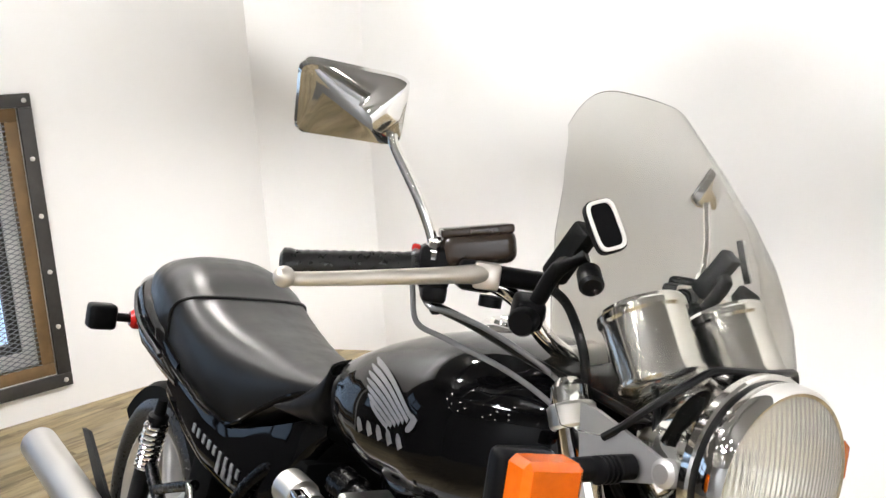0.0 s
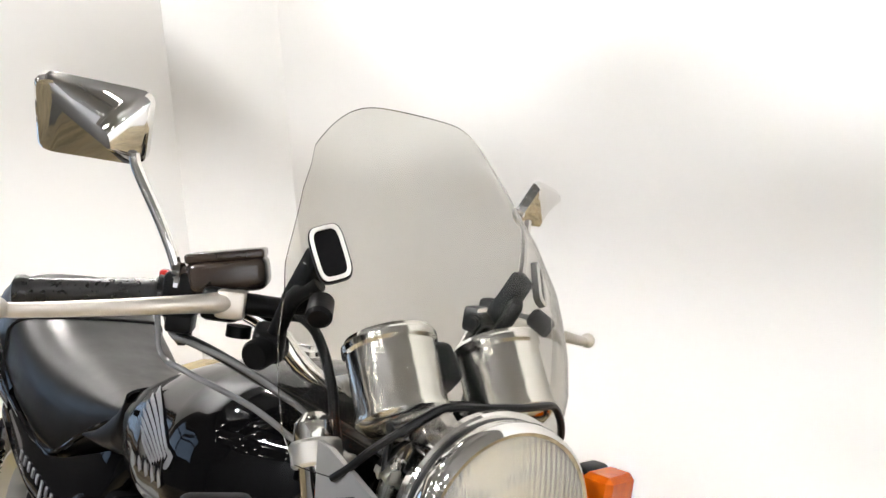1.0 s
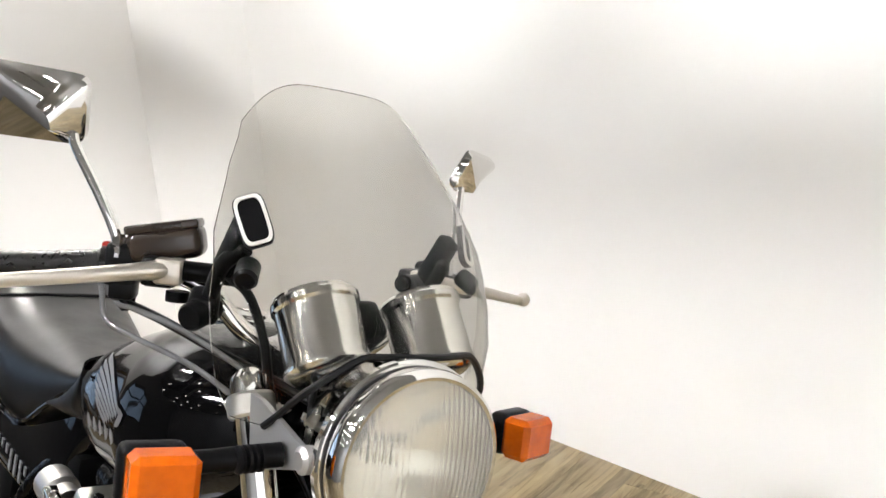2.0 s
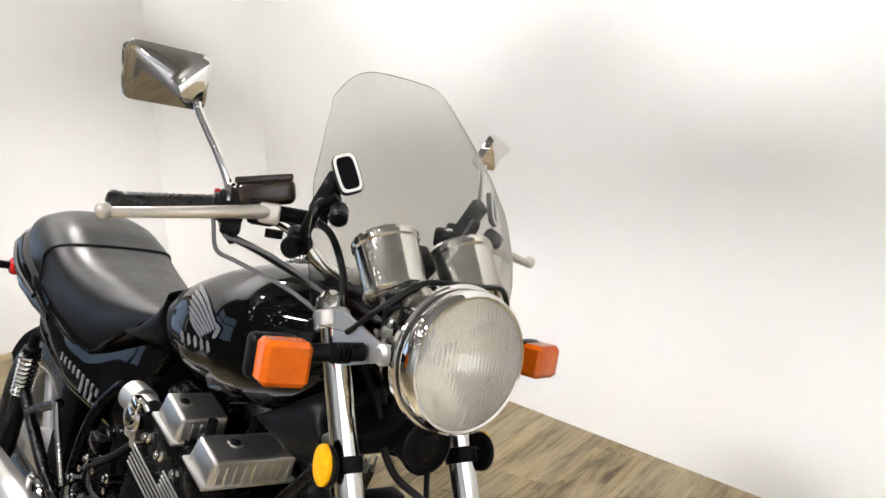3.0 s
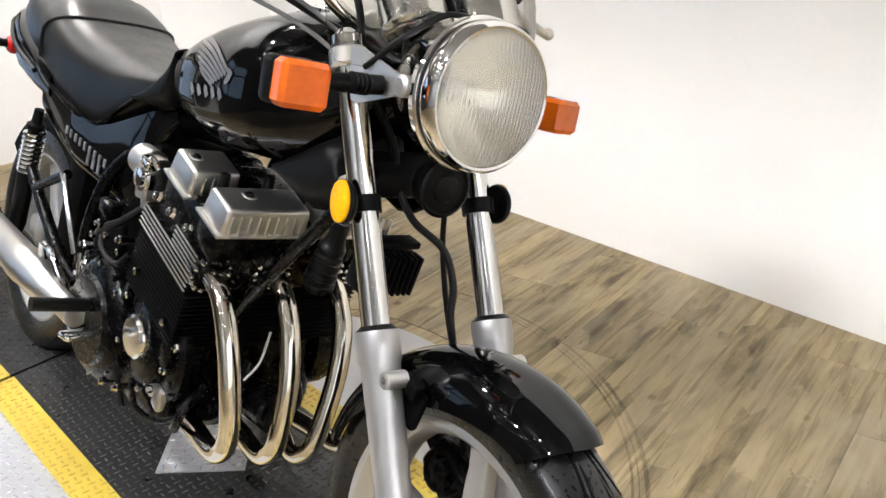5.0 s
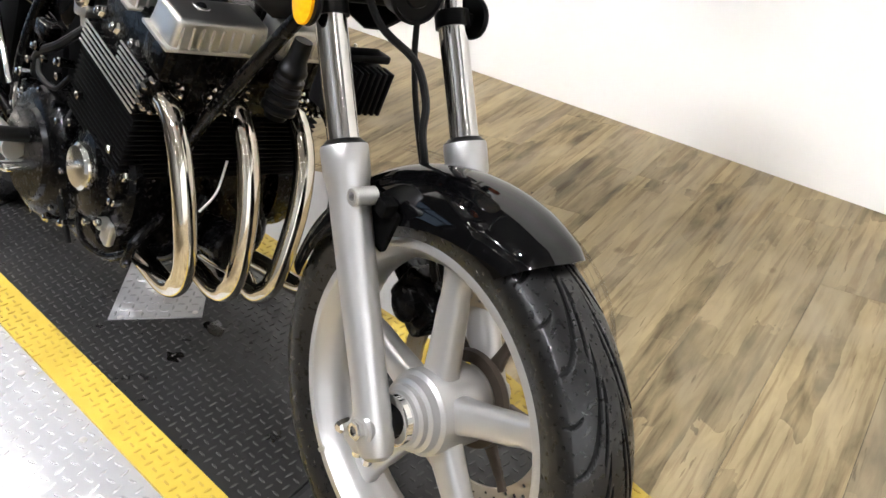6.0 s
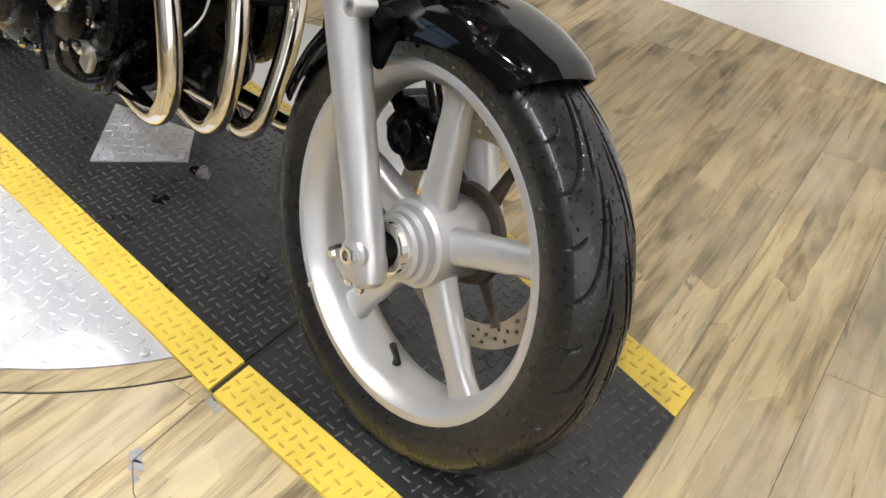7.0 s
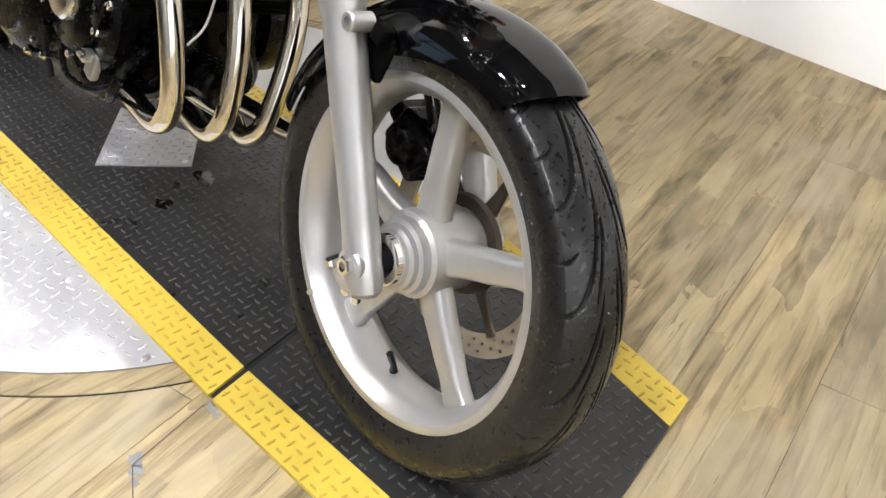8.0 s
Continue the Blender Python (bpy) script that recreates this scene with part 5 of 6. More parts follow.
def shell_panel(cols, y_mid, y_edge, s, across=10, thick=0.004, inset=None):
    """A bowed shell: cols of (x, top, bottom), bulging from y_edge at its borders to y_mid; inset narrows the ends."""
    bm = bmesh.new()
    xs = [c[0] for c in cols]
    n = 30
    grid = []
    for i in range(n + 1):
        x = xs[0] + (xs[-1] - xs[0]) * i / n
        zt = float(np.interp(-x, [-v for v in xs], [c[1] for c in cols]))
        zb = float(np.interp(-x, [-v for v in xs], [c[2] for c in cols]))
        end = inset(i / n) if inset else 1.0
        row = []
        for j in range(across + 1):
            v = j / across
            bulge = (1 - abs(2 * v - 1) ** 3.0) * end
            ym = y_mid(x) if callable(y_mid) else y_mid
            ye = y_edge if not callable(y_mid) else ym - (0.004 if v > 0.5 else y_edge)
            row.append(bm.verts.new((x, s * (ye + (ym - ye) * bulge), zb + (zt - zb) * v)))
        grid.append(row)
    for p, q in zip(grid, grid[1:]):
        for j in range(across):
            bm.faces.new((p[j], p[j + 1], q[j + 1], q[j]))
    bmesh.ops.recalc_face_normals(bm, faces=bm.faces[:])
    bmesh.ops.solidify(bm, geom=bm.faces[:], thickness=thick)
    return bm


def bodywork():
    for s in (-1, 1):
        # side cover below the seat
        cols = [(-0.842, 0.792, 0.752), (-0.87, 0.782, 0.710), (-0.90, 0.770, 0.645), (-0.93, 0.758, 0.588), (-0.965, 0.745, 0.566), (-1.03, 0.722, 0.586), (-1.09, 0.706, 0.598), (-1.17, 0.718, 0.612), (-1.25, 0.740, 0.640), (-1.34, 0.770, 0.685)]
        flank = lambda x: float(np.interp(-x, [0.84, 0.87, 0.90, 0.95, 1.03, 1.11, 1.18, 1.34], [0.070, 0.088, 0.099, 0.108, 0.117, 0.128, 0.136, 0.143]))
        bm = shell_panel(cols, flank, 0.016, s, 12, 0.004)
        cover = add("side_cover", bm, BLACK, label="glossy black side cover with a silver script", smooth=50)
        bm = bmesh.new()
        lathe(bm, (-0.975, s * 0.098, 0.580), (0, s, 0), [(0, 0.008), (0.010, 0.008), (0.013, 0.004)], 12)
        add("cover_screw", bm, CHROME, cover)
        if s < 0:
            for row, (n, x0, z0, step, tall) in enumerate(((9, -1.192, 0.678, 0.0200, 0.0165), (3, -1.095, 0.636, 0.021, 0.020))):
                for k in range(n):
                    bm = bmesh.new()
                    x, z = x0 + step * k, z0 - step * 0.225 * k
                    box(bm, (x, -flank(x) - 0.0012, z), (0.0105 if row == 0 else 0.012, 0.003, tall), (0, 12, 0), 0.0008)
                    add("script_bar", bm, DECAL, cover, "plain silver bar of the script", 0)
        # dark panel under the tank's nose
        cols = [(-0.283, 0.795, 0.765), (-0.30, 0.830, 0.745), (-0.33, 0.838, 0.728), (-0.37, 0.825, 0.722), (-0.41, 0.80, 0.735), (-0.445, 0.775, 0.755)]
        add("duct_panel", shell_panel(cols, 0.112, 0.080, s, 10, 0.004), GREY_PANEL, label="dark grey panel below the tank", smooth=50)
        # horn-shaped panel between tank and seat
        cols = [(-0.764, 0.902, 0.870), (-0.778, 0.896, 0.812), (-0.80, 0.874, 0.790), (-0.844, 0.840, 0.782), (-0.88, 0.815, 0.784), (-0.92, 0.797, 0.786)]
        add("knee_panel", shell_panel(cols, 0.130, 0.096, s, 10, 0.004), PLASTIC, label="black panel between tank and seat", smooth=50)
    # tail
    bm = bmesh.new()
    st = [(-1.30, 0.150, 0.70, 0.80), (-1.40, 0.156, 0.715, 0.845), (-1.52, 0.152, 0.735, 0.885), (-1.62, 0.134, 0.765, 0.905), (-1.68, 0.112, 0.790, 0.905), (-1.72, 0.088, 0.805, 0.895), (-1.735, 0.06, 0.82, 0.88)]
    skin(bm, [section(bm, x, 0.004, hw, zb, zt, 3.2, 32) for x, hw, zb, zt in st])
    tail = add("tail_cowl", bm, BLACK, label="glossy black tail cowl", smooth=50)
    bm = bmesh.new()
    box(bm, (-1.742, 0.004, 0.845), (0.03, 0.13, 0.06), (0, -8, 0), 0.01, 3)
    add("tail_lamp", bm, RED, tail, "red tail lamp lens")
    bm = bmesh.new()
    for s in (-1, 1):
        tube(bm, [(-1.36, s * 0.157, 0.775), (-1.5, s * 0.154, 0.810), (-1.61, s * 0.132, 0.845), (-1.67, s * 0.100, 0.868), (-1.70, 0.0, 0.878)], 0.006, 12)
    add("grab_rail", bm, BLACK, label="black passenger grab rail")
    for s in (-1, 1):
        bm = bmesh.new()
        lathe(bm, (-1.585, s * 0.130, 0.807), (-0.1, s, 0), [(0, 0.022), (0.012, 0.022), (0.02, 0.015)], 20)
        base = add("rear_indicator", bm, RED, label="black rear indicator on a red-based stem")
        bm = bmesh.new()
        tube(bm, [(-1.590, s * 0.145, 0.807), (-1.594, s * 0.180, 0.808)], 0.0095, 12)
        box(bm, (-1.596, s * 0.207, 0.808), (0.045, 0.058, 0.055), (0, 0, 0), 0.010, 3)
        add("indicator_body", bm, PLASTIC, base, "black indicator body")


bodywork()


def rear_end():
    rx = Vector((-1.70, 0.06, 0.305))
    bm = bmesh.new()
    lathe_loop(bm, rx, (0, 1, 0), [(-0.055, 0.228), (-0.055, 0.218), (-0.03, 0.20), (0.03, 0.20), (0.055, 0.218), (0.055, 0.228)], 80)
    for k in range(5):
        spoke(bm, rx, radians(40 + 72 * k), 0.045, 0.205, 0.056, 0.038, 0.06, 0.05, 0.036)
    lathe(bm, rx, (0, -1, 0), [(-0.06, 0.05), (0.05, 0.06), (0.06, 0.04)], 32)
    w = add("rear_wheel", bm, SILVER, label="silver five-spoke cast rear wheel")
    bm = bmesh.new()
    tyre_mesh(bm, rx, 0.305, 0.068, 0.222, False)
    add("tyre", bm, RUBBER, w, "black rear tyre")
    bm = bmesh.new()
    rows = []
    for i in range(25):
        a = radians(15 + 125 * i / 24)
        rows.append([bm.verts.new(rx + Vector((r * math.cos(a), y, r * math.sin(a)))) for y, r in ((-0.062, 0.275), (-0.064, 0.318), (-0.045, 0.330), (0.045, 0.330), (0.064, 0.318), (0.062, 0.275))])
    for p, q in zip(rows, rows[1:]):
        for j in range(5):
            bm.faces.new((p[j], p[j + 1], q[j + 1], q[j]))
    bmesh.ops.recalc_face_normals(bm, faces=bm.faces[:])
    bmesh.ops.solidify(bm, geom=bm.faces[:], thickness=0.003)
    add("rear_mudguard", bm, DULL, label="black plastic rear mudguard")
    bm = bmesh.new()
    for s in (-1, 1):
        tube(bm, [(-1.02, s * 0.10, 0.40), (-1.2, s * 0.125, 0.36), (-1.70, 0.06 + s * 0.11, 0.305)], 0.024, 14)
    add("swingarm", bm, ENGINE, label="black swingarm")
    for s in (-1, 1):
        top, bot = Vector((-1.322, s * 0.150, 0.715)), Vector((-1.405, s * 0.156, 0.38))
        d = (bot - top).normalized()
        bm = bmesh.new()
        lathe(bm, top, d, [(0.02, 0.010), (0.05, 0.012), (0.055, 0.020), (0.065, 0.020), (0.065, 0.010), (0.165, 0.010), (0.168, 0.020), (0.30, 0.019), (0.335, 0.012)], 24)
        shock = add("shock_absorber", bm, PLASTIC, label="rear shock with a chrome spring")
        bm = bmesh.new()
        dd, a, b = basis(d)
        n = 9
        tube(bm, [top + d * (0.068 + 0.098 * i / (n * 14)) + (a * math.cos(i * 2 * math.pi / 14) + b * math.sin(i * 2 * math.pi / 14)) * 0.0195 for i in range(n * 14 + 1)], 0.0045, 10, 1)
        add("spring", bm, CHROME, shock, "chrome coil spring")
        bm = bmesh.new()
        tube(bm, [(-1.40, s * 0.150, 0.60), (-1.30, s * 0.152, 0.535), (-1.15, s * 0.154, 0.445), (-1.02, s * 0.154, 0.40)], 0.013, 12)
        add("subframe_tube", bm, ENGINE, label="black subframe tube")
        bm = bmesh.new()
        tube(bm, [(-1.27, s * 0.160, 0.538), (-1.20, s * 0.162, 0.565), (-1.10, s * 0.162, 0.603)], 0.010, 12)
        add("cross_tube", bm, ENGINE, label="black cross tube")
        bm = bmesh.new()
        tube(bm, [(-1.108, s * 0.168, 0.604), (-1.006, s * 0.168, 0.465)], 0.0065, 12)
        add("stay_rod", bm, CHROME, label="thin bright stay rod")
        # silencer
        bm = bmesh.new()
        a0, b0 = Vector((-0.965, s * 0.220, 0.404)), Vector((-1.82, s * 0.238, 0.462))
        L = (b0 - a0).length
        lathe(bm, a0, b0 - a0, [(-0.12, 0.021), (-0.01, 0.023), (0.0, 0.027), (0.05, 0.035), (0.12, 0.0365), (0.13, 0.0385), (0.16, 0.0385), (0.17, 0.0365), (L - 0.02, 0.041), (L, 0.041), (L, 0.036), (L - 0.06, 0.033)], 40)
        m = add("silencer", bm, ALLOY, label="long satin chrome silencer")
        bm = bmesh.new()
        prism(bm, [(-1.43, 0.40), (-1.37, 0.42), (-1.63, 0.545), (-1.68, 0.54)], -0.004, 0.004, Matrix.Translation((0, s * 0.185, 0)) @ Matrix.Rotation(radians(90), 4, "X"))
        add("hanger_plate", bm, PLASTIC, m, "black hanger plate")
        bm = bmesh.new()
        tube(bm, [(-1.06, s * 0.20, 0.40), (-1.05, s * 0.215, 0.468), (-1.01, s * 0.215, 0.475), (-0.97, s * 0.21, 0.44), (-0.93, s * 0.20, 0.40)], 0.007, 10)
        add("footrest_bracket", bm, CHROME, m, "bright footrest bracket")
    bm = bmesh.new()
    tube(bm, [(-0.835, -0.185, 0.420), (-0.838, -0.30, 0.427)], 0.013, 14)
    add("footrest", bm, HOSE, label="black rubber footrest")
    bm = bmesh.new()
    tube(bm, [(-0.93, -0.19, 0.365), (-0.87, -0.215, 0.362), (-0.80, -0.225, 0.378)], 0.006, 10)
    box(bm, (-0.79, -0.235, 0.384), (0.032, 0.056, 0.013), (0, 0, 10), 0.006, 3)
    add("brake_pedal", bm, SATIN, label="bright rear brake pedal")
    bm = bmesh.new()
    tube(bm, [(-0.95, 0.16, 0.24), (-0.90, 0.24, 0.12), (-0.86, 0.295, -0.07)], 0.011, 12)
    add("side_stand", bm, ENGINE, label="black side stand")


rear_end()


def engine():
    bm = bmesh.new()
    box(bm, (-0.82, 0, 0.37), (0.42, 0.32, 0.22), (0, 0, 0), 0.04, 4)
    box(bm, (-0.78, 0, 0.290), (0.24, 0.20, 0.07), (0, 0, 0), 0.025, 3)
    lathe(bm, (-0.665, -0.130, 0.405), (0, -1, 0), [(0, 0.10), (0.012, 0.10), (0.020, 0.092), (0.022, 0.080)], 40)
    case = add("engine", bm, ENGINE, label="black four-cylinder engine with bare metal fin edges")
    # cylinder block, tilted forward
    m = pose(-0.655, 0, 0.45, 0, 20.0, 0)

    def built(name, bm, mat, label="", smooth=35, parent=None):
        bmesh.ops.transform(bm, matrix=m, verts=bm.verts)
        return add(name, bm, mat, parent or bike, label, smooth)

    bm = bmesh.new()
    box(bm, (-0.02, 0, 0.06), (0.16, 0.29, 0.15), (0, 0, 0), 0.01)
    block = built("cylinder_block", bm, ENGINE, "black cylinder block")
    for k in range(13):
        bm = bmesh.new()
        box(bm, (-0.027, 0, 0.002 + 0.0090 * k), (0.20, 0.335, 0.0034), (0, 0, 0), 0.0015)
        built("cylinder_fin", bm, DULL, parent=block)
    bm = bmesh.new()
    box(bm, (-0.02, 0, 0.185), (0.19, 0.31, 0.13), (0, 0, 0), 0.012, 3)
    box(bm, (0.075, 0, 0.225), (0.055, 0.32, 0.06), (0, 0, 0), 0.006)
    head = built("cylinder_head", bm, ENGINE, "black cylinder head")
    for k in range(5):
        bm = bmesh.new()
        box(bm, (-0.028, 0, 0.122 + 0.0085 * k), (0.198, 0.342 - 0.001 * k, 0.0040), (0, 0, 0), 0.001)
        built("head_fin", bm, ENGINE, parent=head)
        for y in (-1, 1):
            bm = bmesh.new()
            box(bm, (-0.028, y * (0.1716 - 0.0005 * k), 0.122 + 0.0085 * k), (0.196, 0.0030, 0.0030), (0, 0, 0), 0.0009)
            built("fin_edge", bm, ALLOY, "bare polished fin edge", parent=head)
    for k in range(4):
        bm = bmesh.new()
        box(bm, (0.030, 0, 0.1645 + 0.0085 * k), (0.088, 0.338, 0.0040), (0, 0, 0), 0.001)
        built("head_fin", bm, ENGINE, parent=head)
        for y in (-1, 1):
            bm = bmesh.new()
            box(bm, (0.030, y * 0.1700, 0.1645 + 0.0085 * k), (0.086, 0.0030, 0.0030), (0, 0, 0), 0.0009)
            built("fin_edge", bm, ALLOY, "bare polished fin edge", parent=head)
    # separate cam covers, two in front and two behind
    for x, w, z, yc, long in ((0.068, 0.072, 0.274, 0.090, 0.154), (-0.052, 0.078, 0.266, 0.125, 0.088)):
        for s in (-1, 1):
            if s > 0 and long > 0.1:
                yc, long = yc - 0.026, long - 0.05
            bm = bmesh.new()
            box(bm, (x, s * yc, z), (w, long, 0.047), (0, 0, 0), 0.007, 3, 0.93)
            box(bm, (x, s * yc, z - 0.0225), (w + 0.008, long + 0.012, 0.006), (0, 0, 0), 0.002, 2)
            lathe(bm, (x - 0.008, s * (yc + 0.02), z + 0.0225), (0, 0, 1), [(0, 0.013), (0.003, 0.012), (0.003, 0.009), (0.001, 0.008)], 20)
            if long > 0.1:
                foot = bmesh.new()
                box(foot, (x - 0.002, s * yc, z - 0.052), (w - 0.006, long - 0.006, 0.052), (0, 0, 0), 0.005, 2)
                built("cam_housing", foot, ENGINE, "black ribbed housing below the cam cover", parent=head)
                for k in range(7 if s < 0 else 5):
                    rib = bmesh.new()
                    box(rib, (x + w / 2 - 0.004, s * yc - long * 0.40 + 0.0205 * k, z - 0.052), (0.008, 0.004, 0.044), (0, 0, 0), 0.001)
                    built("housing_rib", rib, ENGINE, parent=head)
            cover = built("cam_cover", bm, ALLOY, "bare alloy cam cover with ribs")
            for k in range(9 if long > 0.1 else 4):
                bm = bmesh.new()
                box(bm, (x + w / 2 - 0.0005, s * yc - long * 0.41 + 0.0158 * k, z - 0.004), (0.007, 0.0035, 0.032), (0, -6, 0), 0.0012)
                built("cover_rib", bm, ALLOY, parent=cover)
            bm = bmesh.new()
            lathe(bm, (x - 0.008, s * (yc + 0.02), z + 0.022), (0, 0, 1), [(0, 0.008), (0.004, 0.008), (0.006, 0.005)], 6)
            built("cover_screw", bm, PLASTIC, parent=cover)
    # spark plug caps and head nuts
    for y in (-0.125, -0.045, 0.045, 0.125):
        bm = bmesh.new()
        lathe(bm, (0.010, y, 0.240), (-0.1, 0, 1), [(0, 0.013), (0.030, 0.013), (0.034, 0.009), (0.06, 0.008)], 14)
        built("plug_cap", bm, HOSE, "black spark plug cap")
    for x, z in ((-0.646, 0.641), (-0.584, 0.630), (-0.70, 0.655)):
        bm = bmesh.new()
        lathe(bm, (x, -0.150, z), (0, -1, 0.25), [(0, 0.011), (0.006, 0.011), (0.008, 0.009), (0.015, 0.008), (0.018, 0.003)], 6)
        add("head_nut", bm, CHROME, case, "bright acorn nut")
    for y in (-0.14, -0.05, 0.05, 0.14):
        bm = bmesh.new()
        lathe(bm, (-0.735, y, 0.69), (-1, 0, 0.1), [(0, 0.022), (0.03, 0.022), (0.035, 0.028), (0.08, 0.028), (0.09, 0.02)], 20)
        box(bm, (-0.765, y, 0.66), (0.045, 0.045, 0.05), (0, 0, 0), 0.006)
        lathe(bm, (-0.765, y, 0.64), (0, 0, -1), [(0, 0.018), (0.02, 0.016), (0.024, 0.007), (0.032, 0.006)], 16)
        add("carburettor", bm, ALLOY if y < -0.1 else ENGINE, case, "carburettor body")
    bm = bmesh.new()
    lathe(bm, (-0.762, -0.150, 0.675), (0, -1, 0), [(0, 0.028), (0.010, 0.028), (0.014, 0.024), (0.014, 0.018), (0.020, 0.017), (0.022, 0.008)], 28)
    box(bm, (-0.735, -0.165, 0.705), (0.034, 0.02, 0.016), (0, 20, 0), 0.003)
    tube(bm, [(-0.735, -0.168, 0.706), (-0.715, -0.168, 0.716), (-0.705, -0.160, 0.70)], 0.005, 10)
    add("throttle_cap", bm, CHROME, case, "bright throttle linkage cap")
    # right-hand covers
    bm = bmesh.new()
    lathe(bm, (-0.845, -0.155, 0.39), (0, -1, 0), [(0, 0.115), (0.02, 0.113), (0.034, 0.100), (0.038, 0.085), (0.046, 0.08)], 40)
    lathe(bm, (-0.685, -0.15, 0.40), (0, -1, 0), [(0, 0.075), (0.015, 0.072), (0.022, 0.060)], 36)
    for k in range(9):
        a = 2 * math.pi * (k + 0.5) / 9
        lathe(bm, (-0.845 + 0.108 * math.cos(a), -0.168, 0.39 + 0.108 * math.sin(a)), (0, -1, 0), [(0, 0.008), (0.012, 0.008), (0.014, 0.005)], 8)
    cc = add("clutch_cover", bm, ENGINE, case, "black round clutch cover")
    bm = bmesh.new()
    lathe(bm, (-0.680, -0.165, 0.417), (0, -1, 0), [(0, 0.038), (0.010, 0.040), (0.018, 0.038), (0.022, 0.033), (0.024, 0.001)], 48)
    add("pulse_cover", bm, SATIN, case, "round bright engine cover")
    for a in range(0, 360, 45):
        bm = bmesh.new()
        lathe(bm, (-0.845 + 0.105 * math.cos(radians(a)), -0.180, 0.39 + 0.105 * math.sin(radians(a))), (0, -1, 0), [(0, 0.006), (0.005, 0.006), (0.006, 0.004)], 6)
        add("cover_bolt", bm, CHROME, case)
    for x, z in ((-0.62, 0.345), (-0.60, 0.47), (-0.74, 0.47), (-0.75, 0.34), (-0.72, 0.52), (-0.80, 0.53), (-0.86, 0.545), (-0.92, 0.53), (-0.66, 0.33)):
        bm = bmesh.new()
        lathe(bm, (x, -0.168, z), (0, -1, 0), [(0, 0.007), (0.008, 0.007), (0.010, 0.004)], 6)
        add("cover_bolt", bm, CHROME, case)
    bm = bmesh.new()
    lathe(bm, (-0.60, 0, 0.33), (1, 0, 0), [(-0.02, 0.03), (0.05, 0.036), (0.10, 0.036), (0.105, 0.03)], 28)
    add("oil_filter", bm, ENGINE, case, "black oil filter")
    bm = bmesh.new()
    lathe(bm, (-0.70, 0.14, 0.395), (0, 1, 0), [(0, 0.105), (0.05, 0.103), (0.075, 0.092), (0.088, 0.070), (0.092, 0.02)], 40)
    add("alternator_cover", bm, ENGINE, case, "black round alternator cover")
    # exhaust headers
    for k, y in enumerate((-0.145, -0.034, 0.070, 0.145)):
        bm = bmesh.new()
        lathe(bm, (-0.535, y, 0.583), (0.9, 0, -0.42), [(-0.02, 0.026), (0.0, 0.027), (0.006, 0.031), (0.012, 0.031), (0.014, 0.023)], 24)
        flange = add("exhaust_flange", bm, ENGINE, bike, "finned exhaust flange")
        for q in range(14):
            bm = bmesh.new()
            a = 2 * math.pi * q / 14
            d, aa, bb = basis((0.9, 0, -0.42))
            box(bm, Vector((-0.535, y, 0.583)) + d * 0.016 + (aa * math.cos(a) + bb * math.sin(a)) * 0.032, (0.014, 0.0085, 0.0085), (0, 25, 0), 0.003, 1)
            part("flange_fin", bm, CHROME, flange)
        bm = bmesh.new()
        low = (0.296, 0.274, 0.262, 0.262)[k]
        yb = (-0.128, -0.040, 0.030, 0.120)[k]
        tube(bm, [(-0.53, y, 0.58), (-0.482, y, 0.556), (-0.445, y, 0.50), (-0.424, y * 0.7 + yb * 0.3, 0.42), (-0.424, y * 0.2 + yb * 0.8, low + 0.055), (-0.442, yb, low + 0.014), (-0.478, yb, low), (-0.56, y * 0.80, low), (-0.66, y * 0.70, low), (-0.80, y * 0.62, 0.27), (-0.93, math.copysign(0.15, y), 0.33), (-0.99, math.copysign(0.215, y), 0.402)], 0.0170, 20, 8)
        add("exhaust_header", bm, CHROME_WARM, label="straw-tinted chrome exhaust header")
    # frame cradle
    for s in (-1, 1):
        bm = bmesh.new()
        tube(bm, [(-0.56, s * 0.03, 0.40), (-0.545, s * 0.06, 0.36), (-0.58, s * 0.08, 0.30), (-0.80, s * 0.10, 0.275), (-1.0, s * 0.14, 0.33), (-1.04, s * 0.14, 0.45), (-1.0, s * 0.12, 0.62), (-0.90, s * 0.07, 0.73)], 0.0145, 16, 8)
        add("frame_tube", bm, ENGINE, label="black frame cradle tube")
    bm = bmesh.new()
    tube(bm, [(-0.36, 0, 0.86), (-0.6, 0, 0.78), (-0.95, 0, 0.75), (-1.35, 0, 0.72), (-1.7, 0, 0.79)], 0.026, 14)
    box(bm, (-0.98, 0, 0.60), (0.26, 0.19, 0.24), (0, 0, 0), 0.02)
    box(bm, (-1.02, 0, 0.47), (0.16, 0.22, 0.18), (0, 0, 0), 0.02)
    box(bm, (-1.25, 0, 0.50), (0.10, 0.20, 0.34), (0, 14, 0), 0.02)
    add("frame_spine", bm, DULL, label="black frame spine and battery box")


engine()

